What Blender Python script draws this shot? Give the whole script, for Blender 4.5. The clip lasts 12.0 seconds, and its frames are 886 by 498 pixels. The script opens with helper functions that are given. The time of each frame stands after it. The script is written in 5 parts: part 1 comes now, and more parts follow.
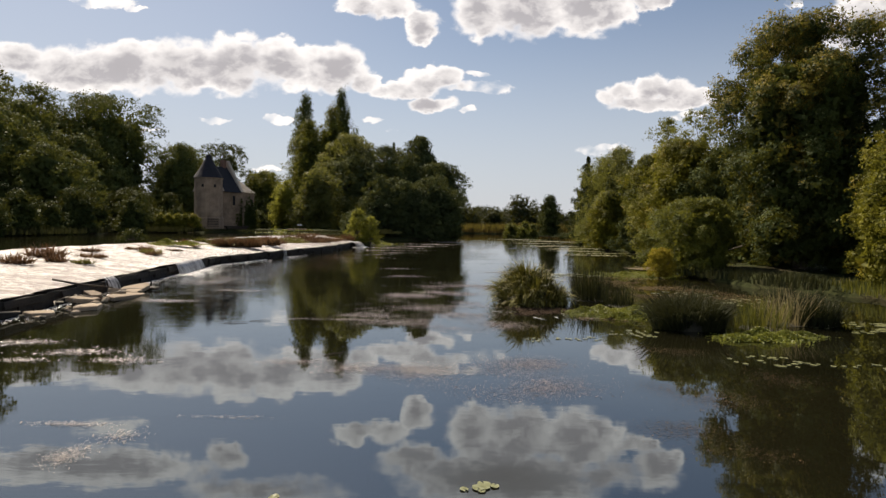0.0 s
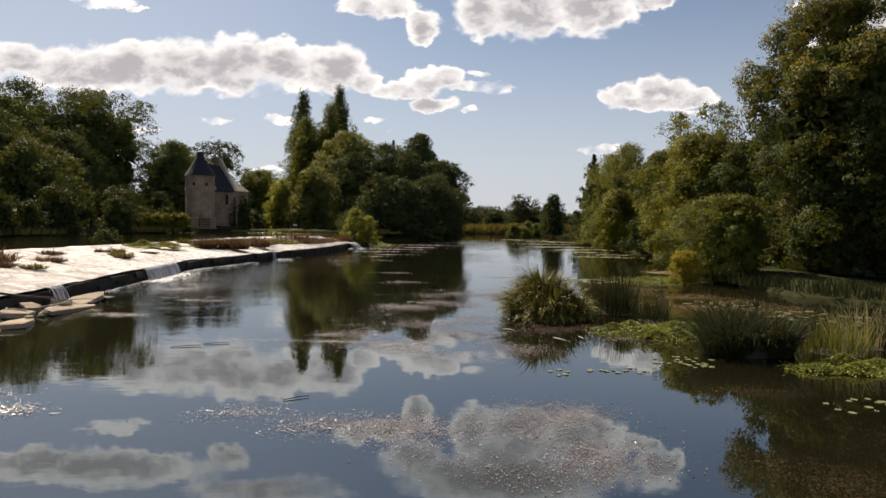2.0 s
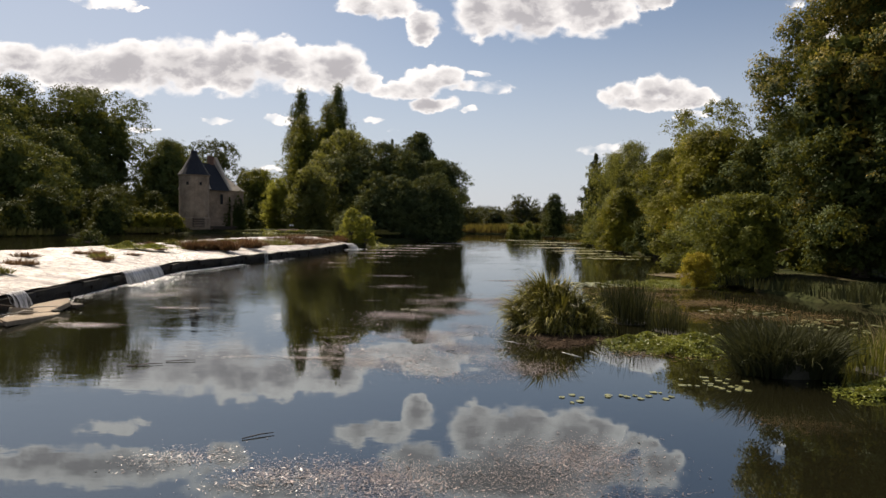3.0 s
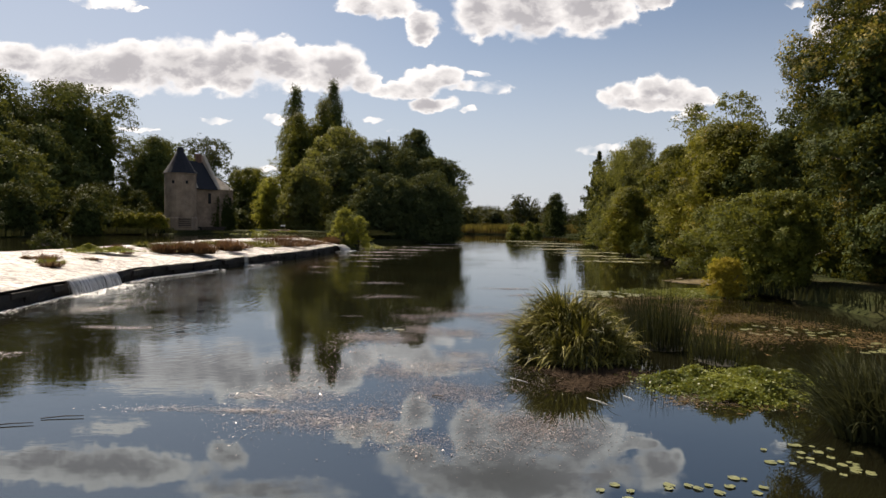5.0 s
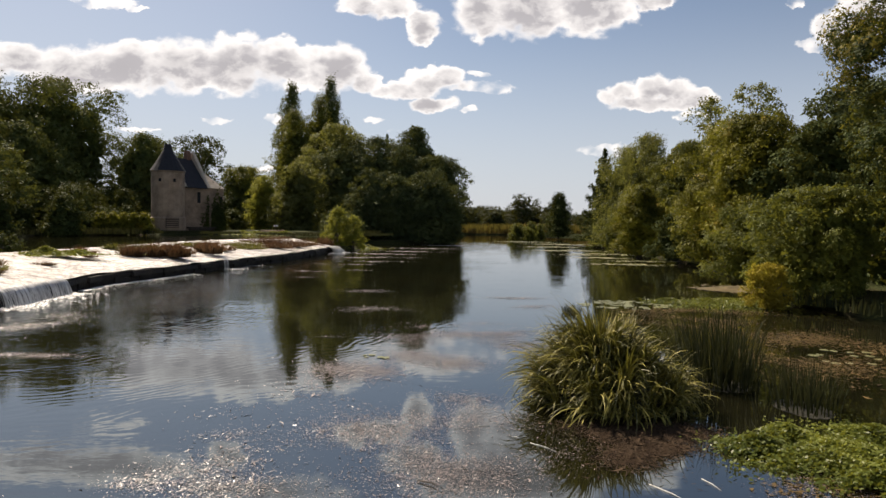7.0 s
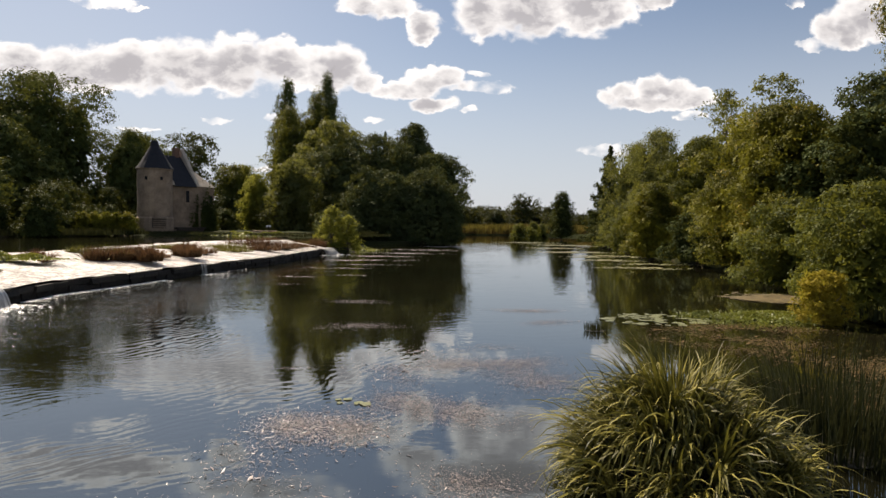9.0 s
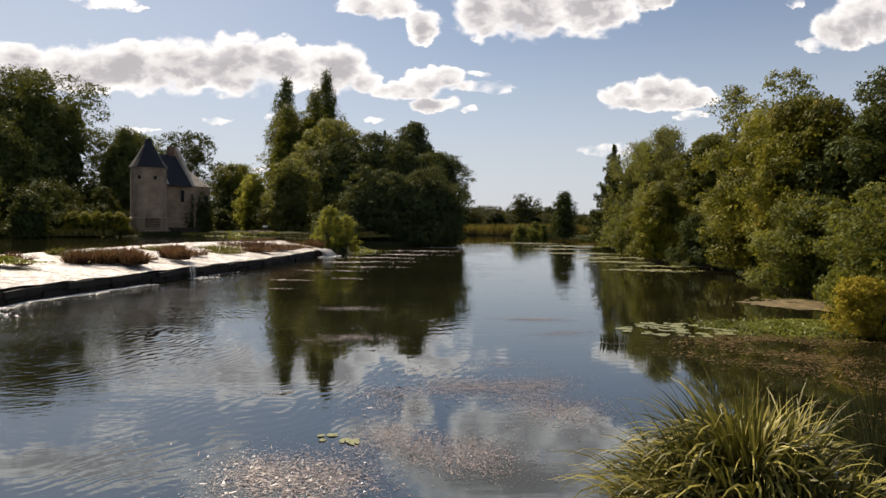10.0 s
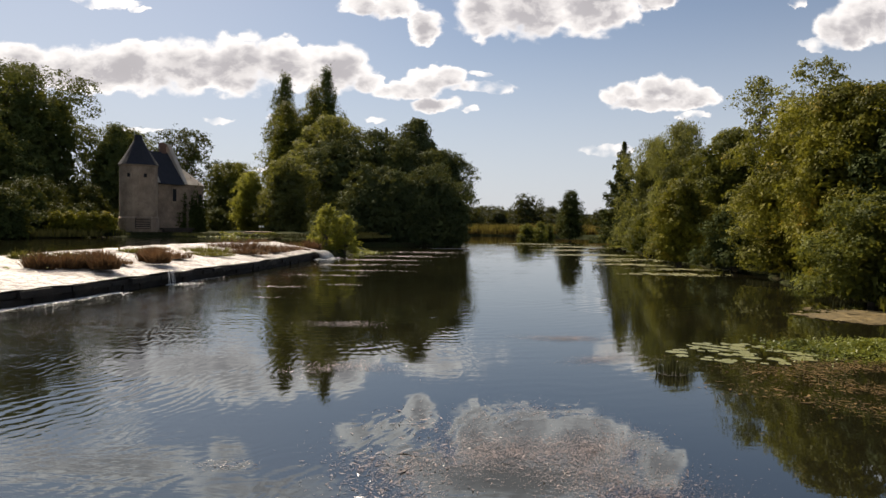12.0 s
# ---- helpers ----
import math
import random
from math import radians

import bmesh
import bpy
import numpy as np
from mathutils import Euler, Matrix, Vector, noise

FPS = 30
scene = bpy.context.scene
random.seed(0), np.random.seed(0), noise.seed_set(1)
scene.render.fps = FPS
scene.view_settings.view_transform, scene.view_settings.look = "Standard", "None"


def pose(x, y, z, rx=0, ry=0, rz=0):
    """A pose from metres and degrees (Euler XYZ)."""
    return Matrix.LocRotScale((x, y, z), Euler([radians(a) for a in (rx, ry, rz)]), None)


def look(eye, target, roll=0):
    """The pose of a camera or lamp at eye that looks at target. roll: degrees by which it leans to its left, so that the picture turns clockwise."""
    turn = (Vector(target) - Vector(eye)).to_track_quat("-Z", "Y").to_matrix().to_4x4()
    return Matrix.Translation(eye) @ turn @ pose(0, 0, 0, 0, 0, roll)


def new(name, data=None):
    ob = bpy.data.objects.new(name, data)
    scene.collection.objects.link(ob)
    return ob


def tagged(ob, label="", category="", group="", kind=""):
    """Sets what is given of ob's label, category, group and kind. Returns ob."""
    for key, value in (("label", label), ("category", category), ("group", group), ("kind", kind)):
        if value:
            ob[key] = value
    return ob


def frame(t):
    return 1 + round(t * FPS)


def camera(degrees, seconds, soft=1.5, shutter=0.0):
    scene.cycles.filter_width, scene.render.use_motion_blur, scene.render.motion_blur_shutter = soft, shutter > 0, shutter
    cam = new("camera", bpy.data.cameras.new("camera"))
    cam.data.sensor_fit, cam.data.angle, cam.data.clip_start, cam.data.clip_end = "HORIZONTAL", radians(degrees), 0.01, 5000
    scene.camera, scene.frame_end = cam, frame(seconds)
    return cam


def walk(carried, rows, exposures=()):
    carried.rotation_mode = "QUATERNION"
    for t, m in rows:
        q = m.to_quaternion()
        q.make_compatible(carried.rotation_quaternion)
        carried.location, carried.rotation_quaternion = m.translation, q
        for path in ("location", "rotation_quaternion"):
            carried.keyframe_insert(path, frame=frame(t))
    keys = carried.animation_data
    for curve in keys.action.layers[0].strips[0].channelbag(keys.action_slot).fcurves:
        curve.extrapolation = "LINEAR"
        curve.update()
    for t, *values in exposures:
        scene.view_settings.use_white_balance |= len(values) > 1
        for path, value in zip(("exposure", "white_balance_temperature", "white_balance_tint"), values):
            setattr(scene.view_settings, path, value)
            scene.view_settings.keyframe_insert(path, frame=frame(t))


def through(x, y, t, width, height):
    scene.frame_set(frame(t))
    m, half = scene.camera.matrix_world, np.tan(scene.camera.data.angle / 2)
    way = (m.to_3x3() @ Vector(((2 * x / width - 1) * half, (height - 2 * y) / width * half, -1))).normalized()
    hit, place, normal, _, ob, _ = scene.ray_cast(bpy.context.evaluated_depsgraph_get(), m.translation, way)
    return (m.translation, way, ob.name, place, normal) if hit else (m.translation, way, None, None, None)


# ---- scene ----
cam = camera(69.98, 12.0)
PITCH, ROLL = -2.373, 0.849
# seconds, x, y, z, yaw: a drone that flies low up the river
ROWS = [
    (0, -0.000, -0.001, 2.500, -0.000),
    (0.5, -0.037, 0.759, 2.497, 0.028),
    (1, -0.054, 1.515, 2.495, 0.064),
    (1.5, -0.034, 2.265, 2.492, 0.087),
    (2, 0.012, 3.008, 2.491, 0.098),
    (2.5, 0.055, 3.760, 2.498, 0.105),
    (3, 0.097, 4.528, 2.511, 0.091),
    (5, 0.299, 7.638, 2.553, 0.043),
    (5.5, 0.334, 8.417, 2.554, 0.061),
    (6, 0.356, 9.199, 2.552, 0.100),
    (6.5, 0.375, 9.969, 2.552, 0.111),
    (7, 0.391, 10.725, 2.556, 0.095),
    (9, 0.401, 13.686, 2.578, 0.090),
    (9.5, 0.391, 14.426, 2.590, 0.094),
    (10, 0.366, 15.159, 2.603, 0.110),
    (10.5, 0.321, 15.888, 2.612, 0.158),
    (11, 0.263, 16.607, 2.614, 0.223),
    (11.5, 0.199, 17.324, 2.607, 0.258),
    (12, 0.134, 18.041, 2.597, 0.265),
]
walk(cam, [(t, pose(x, y, z, 0, 0, yaw) @ pose(0, 0, 0, 90 + PITCH, 0, 0) @ pose(0, 0, 0, 0, 0, ROLL)) for t, x, y, z, yaw in ROWS],
     exposures=[(0.0, 0.64, 6800, 13), (12.0, 0.72, 6800, 13)])

# ---- light ----
SUN_AZ, SUN_EL = -37.0, 46.0  # degrees from +y towards +x, and above the horizon
sun_way = Vector((math.sin(radians(SUN_AZ)) * math.cos(radians(SUN_EL)), math.cos(radians(SUN_AZ)) * math.cos(radians(SUN_EL)), math.sin(radians(SUN_EL))))
sun_data = bpy.data.lights.new("sun", "SUN")
sun_data.energy, sun_data.angle, sun_data.color = 5.0, radians(0.6), (1.0, 0.90, 0.74)
sun = new("sun", sun_data)
sun.matrix_world = look(sun_way * 100, (0, 0, 0))

# clouds: centre and half size, as tangents of the angle right of +y and above the horizon
CLOUDS = [
    (-0.679, 0.248, 0.055, 0.027),
    (-0.582, 0.232, 0.076, 0.036),
    (-0.507, 0.237, 0.076, 0.041),
    (-0.418, 0.241, 0.076, 0.045),
    (-0.335, 0.241, 0.076, 0.045),
    (-0.251, 0.242, 0.067, 0.040),
    (-0.175, 0.236, 0.055, 0.037),
    (-0.127, 0.221, 0.025, 0.016),
    (-0.759, 0.236, 0.071, 0.036),
    (-0.078, 0.211, 0.039, 0.016),
    (-0.032, 0.217, 0.039, 0.021),
    (-0.003, 0.228, 0.032, 0.018),
    (0.055, 0.212, 0.046, 0.010),
    (0.050, 0.233, 0.018, 0.005),
    (-0.018, 0.186, 0.037, 0.012),
    (0.036, 0.175, 0.014, 0.004),
    (-0.139, 0.341, 0.037, 0.014),
    (-0.084, 0.335, 0.041, 0.020),
    (-0.037, 0.304, 0.027, 0.023),
    (0.051, 0.332, 0.046, 0.039),
    (0.127, 0.342, 0.071, 0.050),
    (0.219, 0.346, 0.071, 0.050),
    (0.316, 0.351, 0.036, 0.012),
    (0.104, 0.409, 0.179, 0.054),
    (0.271, 0.402, 0.071, 0.027),
    (-0.045, 0.381, 0.062, 0.027),
    (0.255, 0.201, 0.020, 0.012),
    (0.281, 0.211, 0.025, 0.017),
    (0.322, 0.215, 0.029, 0.019),
    (0.361, 0.213, 0.029, 0.017),
    (0.396, 0.201, 0.029, 0.015),
    (0.329, 0.191, 0.075, 0.012),
    (0.621, 0.302, 0.039, 0.023),
    (0.385, 0.173, 0.025, 0.006),
    (0.248, 0.118, 0.043, 0.008),
    (0.592, 0.310, 0.030, 0.027),
    (0.651, 0.328, 0.059, 0.043),
    (0.566, 0.285, 0.023, 0.008),
    (0.536, 0.351, 0.014, 0.008),
    (0.730, 0.340, 0.080, 0.054),
    (-0.533, 0.337, 0.055, 0.007),
    (-0.480, 0.329, 0.020, 0.004),
    (-0.113, 0.162, 0.016, 0.004),
    (-0.363, 0.158, 0.018, 0.003),
    (-0.265, 0.156, 0.025, 0.005),
    (-0.077, 0.144, 0.009, 0.003),
    (-0.485, 0.139, 0.034, 0.004),
    (-0.281, 0.080, 0.021, 0.004),
    (-0.572, 0.399, 0.223, 0.032),
    (-0.343, 0.381, 0.032, 0.020),
    (0.346, 0.391, 0.045, 0.036),
    (-0.282, 0.437, 0.143, 0.027),
]


class Nodes:
    """Short forms for building a node tree."""

    def __init__(self, tree):
        self.tree = tree
        tree.nodes.clear()

    def add(self, kind, settings=None, **inputs):
        node = self.tree.nodes.new(kind)
        for key, value in (settings or {}).items():
            setattr(node, key, value)
        for key, value in inputs.items():
            key = int(key[1:]) if key[0] == "i" and key[1:].isdigit() else key.replace("_", " ")
            self.put(node.inputs[key], value)
        return node

    def put(self, socket, value):
        if isinstance(value, bpy.types.Node):
            value = value.outputs[0]
        if isinstance(value, bpy.types.NodeSocket):
            self.tree.links.new(value, socket)
        else:
            socket.default_value = value

    def math(self, op, a, b=0.0, c=0.0, clamp=False):
        node = self.tree.nodes.new("ShaderNodeMath")
        node.operation, node.use_clamp = op, clamp
        for k, v in enumerate((a, b, c)):
            self.put(node.inputs[k], v)
        return node.outputs[0]

    def span(self, value, a, b, lo=0.0, hi=1.0, smooth=True):
        node = self.tree.nodes.new("ShaderNodeMapRange")
        node.interpolation_type = "SMOOTHSTEP" if smooth else "LINEAR"
        for k, v in enumerate((value, a, b, lo, hi)):
            self.put(node.inputs[k], v)
        return node.outputs[0]

    def noise(self, vector, scale, detail=4.0, rough=0.55, warp=0.0):
        node = self.tree.nodes.new("ShaderNodeTexNoise")
        if vector is not None:
            self.put(node.inputs["Vector"], vector)
        for key, v in (("Scale", scale), ("Detail", detail), ("Roughness", rough), ("Distortion", warp)):
            node.inputs[key].default_value = v
        return node.outputs["Fac"]

    def mix(self, fac, a, b, blend="MIX"):
        node = self.tree.nodes.new("ShaderNodeMix")
        node.data_type, node.blend_type = "RGBA", blend
        self.put(node.inputs[0], fac)
        self.put(node.inputs[6], a)
        self.put(node.inputs[7], b)
        return node.outputs[2]

    def ramp(self, fac, stops):
        node = self.tree.nodes.new("ShaderNodeValToRGB")
        els = node.color_ramp.elements
        while len(els) < len(stops):
            els.new(0.5)
        for el, (at, colour) in zip(els, stops):
            el.position, el.color = at, (*colour, 1)
        self.put(node.inputs[0], fac)
        return node.outputs[0]


def build_sky():
    world = bpy.data.worlds.new("sky")
    scene.world = world
    world.use_nodes = True
    n = Nodes(world.node_tree)
    sky = n.add("ShaderNodeTexSky", {"sky_type": "NISHITA", "sun_disc": False, "sun_elevation": radians(SUN_EL), "sun_rotation": radians(SUN_AZ),
                                     "air_density": 1.0, "dust_density": 0.5, "ozone_density": 1.6})
    way = n.add("ShaderNodeTexCoord").outputs["Generated"]
    xyz = n.add("ShaderNodeSeparateXYZ", i0=way)
    x, y, z = xyz.outputs
    ahead = n.math("MAXIMUM", y, 0.02)
    u0, v0 = n.math("DIVIDE", x, ahead), n.math("DIVIDE", z, ahead)
    # scattered cumulus over the rest of the sky
    over = n.math("MAXIMUM", z, 0.06)
    high = n.add("ShaderNodeCombineXYZ", i0=n.math("DIVIDE", x, over), i1=n.math("DIVIDE", y, over), i2=0.0)
    far = n.math("MULTIPLY", n.math("SUBTRACT", n.noise(high.outputs[0], 0.9, 5.0, 0.5), 0.57), 7.0)
    seen = n.math("MULTIPLY", n.span(y, 0.55, 0.8), n.math("SUBTRACT", 1.0, n.span(z, 0.5, 0.6)))

    def density(du, dv, detail):
        """How thick the clouds are, at a place shifted by du, dv."""
        u, v = n.math("ADD", u0, du), n.math("ADD", v0, dv)
        plane = n.add("ShaderNodeCombineXYZ", i0=u, i1=n.math("MULTIPLY", v, 1.35), i2=0.3).outputs[0]
        shift = n.add("ShaderNodeTexNoise", Vector=plane, Scale=17.0, Detail=detail, Roughness=0.6)
        bend = n.add("ShaderNodeSeparateXYZ", i0=shift.outputs["Color"])
        uu = n.math("ADD", u, n.math("MULTIPLY", n.math("SUBTRACT", bend.outputs[0], 0.5), 0.055))
        vv = n.math("ADD", v, n.math("MULTIPLY", n.math("SUBTRACT", bend.outputs[1], 0.5), 0.045))
        field = None
        for cu, cv, a, b in CLOUDS:
            pu = n.math("MULTIPLY", n.math("SUBTRACT", uu, cu), 1 / a)
            pv = n.math("MULTIPLY", n.math("SUBTRACT", vv, cv), 1 / b)
            d = n.math("SUBTRACT", 1.0, n.math("ADD", n.math("MULTIPLY", pu, pu), n.math("MULTIPLY", pv, pv)))
            if b > 0.05 and cv > 0.4:
                d = n.math("MULTIPLY", d, 1.8)  # thick cloud high overhead
            if b < 0.012:
                d = n.math("MINIMUM", d, 0.02)
            field = d if field is None else n.math("SMOOTH_MAX", field, d, 0.2)
        field = n.math("MAXIMUM", field, -2.0)
        field = n.math("ADD", n.math("MULTIPLY", field, seen), n.math("MULTIPLY", far, n.math("SUBTRACT", 1.0, seen)))
        # round heads, large and small
        puffs = n.math("MULTIPLY", n.math("SUBTRACT", n.noise(plane, 42.0, detail, 0.58), 0.5), 0.85)
        for scale, gain in ((26.0, 0.75), (60.0, 0.4)):
            cell = n.add("ShaderNodeTexVoronoi", {"feature": "SMOOTH_F1"}, Vector=plane, Scale=scale, Smoothness=0.25)
            puffs = n.math("ADD", puffs, n.math("MULTIPLY", n.math("SUBTRACT", 0.5, cell.outputs["Distance"]), gain))
        return n.math("ADD", field, 0.22), puffs

    thick, puffs = density(0.0, 0.0, 8.0)
    here = n.math("ADD", thick, puffs)
    above, lumps = density(-0.008, 0.018, 4.0)
    lit = n.math("ADD", above, n.math("MULTIPLY", lumps, 0.9))
    ragged = n.noise(n.add("ShaderNodeCombineXYZ", i0=u0, i1=v0, i2=0.9).outputs[0], 11.0, 3.0, 0.5)
    cover = n.span(here, -0.15, n.math("ADD", n.span(ragged, 0.36, 0.65, 0.25, 0.75), n.span(z, 0.3, 0.42, 0.0, 0.9)))
    # the light comes from above and behind: thin rims and upper heads are white, the thick middle grey
    core = n.math("ADD", n.span(lit, -0.1, 1.0, 0.0, 0.6, False), n.span(n.math("ADD", thick, n.math("MULTIPLY", puffs, 0.9)), 0.25, 1.35, 0.0, 0.55))
    core = n.math("MULTIPLY", core, n.span(here, 0.15, 0.75))
    folds = n.noise(n.add("ShaderNodeCombineXYZ", i0=u0, i1=n.math("MULTIPLY", v0, 1.6), i2=0.4).outputs[0], 24.0, 5.0, 0.6, 0.3)
    core = n.math("MULTIPLY", core, n.span(folds, 0.34, 0.62, 0.5, 1.12))
    tone = n.mix(core, (1.0, 0.985, 0.965, 1), (0.47, 0.46, 0.48, 1))
    tone = n.mix(n.span(thick, 0.8, 2.8), tone, (0.22, 0.21, 0.21, 1))
    aim = n.add("ShaderNodeVectorMath", {"operation": "DOT_PRODUCT"}, i0=way, i1=tuple(sun_way)).outputs["Value"]
    haze = n.math("ADD", n.span(z, 0.0, 0.36, 0.80, 0.03), n.span(aim, 0.68, 0.98, 0.0, 0.42), clamp=True)
    deep = n.add("ShaderNodeHueSaturation", Saturation=n.span(z, 0.3, 0.55, 0.94, 1.12), Color=sky.outputs[0])
    blue = n.add("ShaderNodeBackground", Color=deep.outputs[0], Strength=SKY)
    pale = n.add("ShaderNodeBackground", Color=(0.63, 0.69, 0.79, 1), Strength=PALE)
    white = n.add("ShaderNodeBackground", Color=tone, Strength=CLOUD)
    low = n.add("ShaderNodeMixShader", i0=haze, i1=blue.outputs[0], i2=pale.outputs[0])
    both = n.add("ShaderNodeMixShader", i0=n.math("MULTIPLY", cover, 0.95), i1=low.outputs[0], i2=white.outputs[0])
    n.add("ShaderNodeOutputWorld", Surface=both.outputs[0])


SKY, PALE, CLOUD = 0.0545, 0.59, 0.71
build_sky()


# ---- materials ----
def material(name):
    m = bpy.data.materials.new(name)
    m.use_nodes = True
    return m, Nodes(m.node_tree)


def place(n):
    return n.add("ShaderNodeNewGeometry").outputs["Position"]


def finish(n, **inputs):
    shader = n.add("ShaderNodeBsdfPrincipled", **inputs)
    n.add("ShaderNodeOutputMaterial", Surface=shader.outputs[0])
    return shader


def bump(n, height, strength, distance):
    return n.add("ShaderNodeBump", Strength=strength, Distance=distance, Height=height).outputs[0]


def leaf_material(name, dark, light, dry=None, thin=0.35, through=(0.36, 0.34, 0.04), mixed=0.25, dry_at=0.55, gloss=0.06, rough=0.6):
    """Foliage: colour varies leaf by leaf and in broad patches; some light passes through."""
    m, n = material(name)
    at = place(n)
    each = n.add("ShaderNodeNewGeometry").outputs["Random Per Island"]
    broad = n.noise(at, 0.45, 4.0, 0.6)
    fac = n.math("ADD", n.math("MULTIPLY", each, mixed), n.math("MULTIPLY", n.span(broad, 0.3, 0.7), 1 - mixed))
    colour = n.ramp(fac, [(0.1, dark), (0.85, light)])
    if dry:
        colour = n.mix(n.math("MULTIPLY", n.span(n.noise(at, 0.5, 3.0), dry_at, dry_at + 0.15), n.span(each, 0.3, 0.7)), colour, (*dry, 1))
    face = n.add("ShaderNodeBsdfPrincipled", Base_Color=colour, Roughness=rough, Specular_IOR_Level=gloss)
    lit = n.mix(0.5, colour, (*through, 1))
    glow = n.add("ShaderNodeBsdfTranslucent", Color=lit)
    both = n.add("ShaderNodeMixShader", i0=thin, i1=face.outputs[0], i2=glow.outputs[0])
    n.add("ShaderNodeOutputMaterial", Surface=both.outputs[0])
    return m


def bark_material():
    m, n = material("bark")
    at = place(n)
    lines = n.add("ShaderNodeMapping", Vector=at, Scale=(6, 6, 0.8))
    grain = n.noise(lines.outputs[0], 2.0, 6.0, 0.65)
    colour = n.ramp(grain, [(0.3, (0.035, 0.028, 0.02)), (0.7, (0.16, 0.13, 0.1))])
    finish(n, Base_Color=colour, Roughness=0.9, Normal=bump(n, grain, 0.7, 0.05))
    return m


def water_material():
    """Murky river water: olive body, real mirror on top, ripples stronger off the weir."""
    m, n = material("river_water")
    at = place(n)
    xyz = n.add("ShaderNodeSeparateXYZ", i0=at)
    broad = n.noise(at, 0.12, 3.0)
    body = n.ramp(broad, [(0.3, (0.006, 0.006, 0.003)), (0.7, (0.012, 0.011, 0.005))])
    stretch = n.add("ShaderNodeMapping", Vector=at, Scale=(0.55, 1.6, 1.0), Rotation=(0, 0, radians(14)))
    swell = n.noise(stretch.outputs[0], 1.1, 2.0, 0.5, 0.4)
    small = n.noise(stretch.outputs[0], 4.5, 3.0, 0.55, 0.5)
    calm = n.span(n.noise(at, 0.16, 2.0), 0.36, 0.6, 0.2, 1.0)
    near = n.span(xyz.outputs[0], -10.0, -1.0, 1.0, 0.2)
    force = n.math("MULTIPLY", n.math("MULTIPLY", calm, near), n.span(xyz.outputs[1], 13.0, 25.0, 0.3, 1.0))
    height = n.math("MULTIPLY", n.math("ADD", n.math("MULTIPLY", swell, 0.010), n.math("MULTIPLY", small, 0.005)), force)
    for sx, sy, length, lift, reach in ((-12.3, 30.0, 0.21, 0.0016, 16.0), (-8.7, 62.8, 0.42, 0.003, 40.0)):
        moved = n.add("ShaderNodeMapping", {"vector_type": "POINT"}, Vector=at, Location=(-sx, -sy, 0))
        far = n.add("ShaderNodeVectorMath", {"operation": "LENGTH"}, i0=moved.outputs[0]).outputs["Value"]
        wob = n.math("ADD", far, n.math("MULTIPLY", n.noise(at, 0.5, 3.0), 1.6))
        ring = n.math("SINE", n.math("MULTIPLY", wob, math.tau / length))
        fade = n.math("MULTIPLY", n.span(far, 2.0, reach, 1.0, 0.0, False), n.span(n.noise(at, 0.3, 2.0), 0.4, 0.62, 0.15, 1.0))
        height = n.math("ADD", height, n.math("MULTIPLY", n.math("MULTIPLY", ring, fade), lift))
    height = n.math("ADD", height, n.math("MULTIPLY", n.noise(at, 0.9, 2.0), 0.0018))
    # broken water below the spills
    foot = n.math("MULTIPLY", n.span(xyz.outputs[0], -10.5, -5.0, 1.0, 0.0), n.math("MULTIPLY", n.span(xyz.outputs[1], 21.0, 27.0), n.span(xyz.outputs[1], 40.0, 56.0, 1.0, 0.15)))
    height = n.math("ADD", height, n.math("MULTIPLY", n.math("MULTIPLY", n.noise(stretch.outputs[0], 6.0, 3.0, 0.6, 0.6), foot), 0.009))
    finish(n, Base_Color=body, Roughness=0.01, IOR=2.65, Specular_Tint=(0.79, 0.93, 1.0, 1.0), Normal=bump(n, height, 1.0, 1.0))
    return m


def ground_material():
    m, n = material("grassy_ground")
    at = place(n)
    a, b = n.noise(at, 0.25, 4.0), n.noise(at, 6.0, 5.0, 0.65)
    green = n.ramp(b, [(0.3, (0.02, 0.025, 0.01)), (0.7, (0.045, 0.05, 0.018))])
    colour = n.mix(n.span(a, 0.5, 0.66), green, (0.05, 0.04, 0.022, 1))
    finish(n, Base_Color=colour, Roughness=0.95, Specular_IOR_Level=0.05, Normal=bump(n, b, 0.8, 0.08))
    return m


def stone_material(name, dark, light, wet=0.0, scale=1.0):
    m, n = material(name)
    at = place(n)
    a, b = n.noise(at, 0.7 * scale, 5.0, 0.6), n.noise(at, 9.0 * scale, 6.0, 0.7)
    fac = n.math("ADD", n.math("MULTIPLY", a, 0.6), n.math("MULTIPLY", b, 0.4))
    each = n.add("ShaderNodeObjectInfo").outputs["Random"]
    fac = n.math("ADD", fac, n.math("MULTIPLY", n.math("SUBTRACT", each, 0.5), 0.12))
    colour = n.ramp(fac, [(0.32, dark), (0.68, light)])
    finish(n, Base_Color=colour, Roughness=0.9 - wet, Normal=bump(n, fac, 0.8, 0.06))
    return m


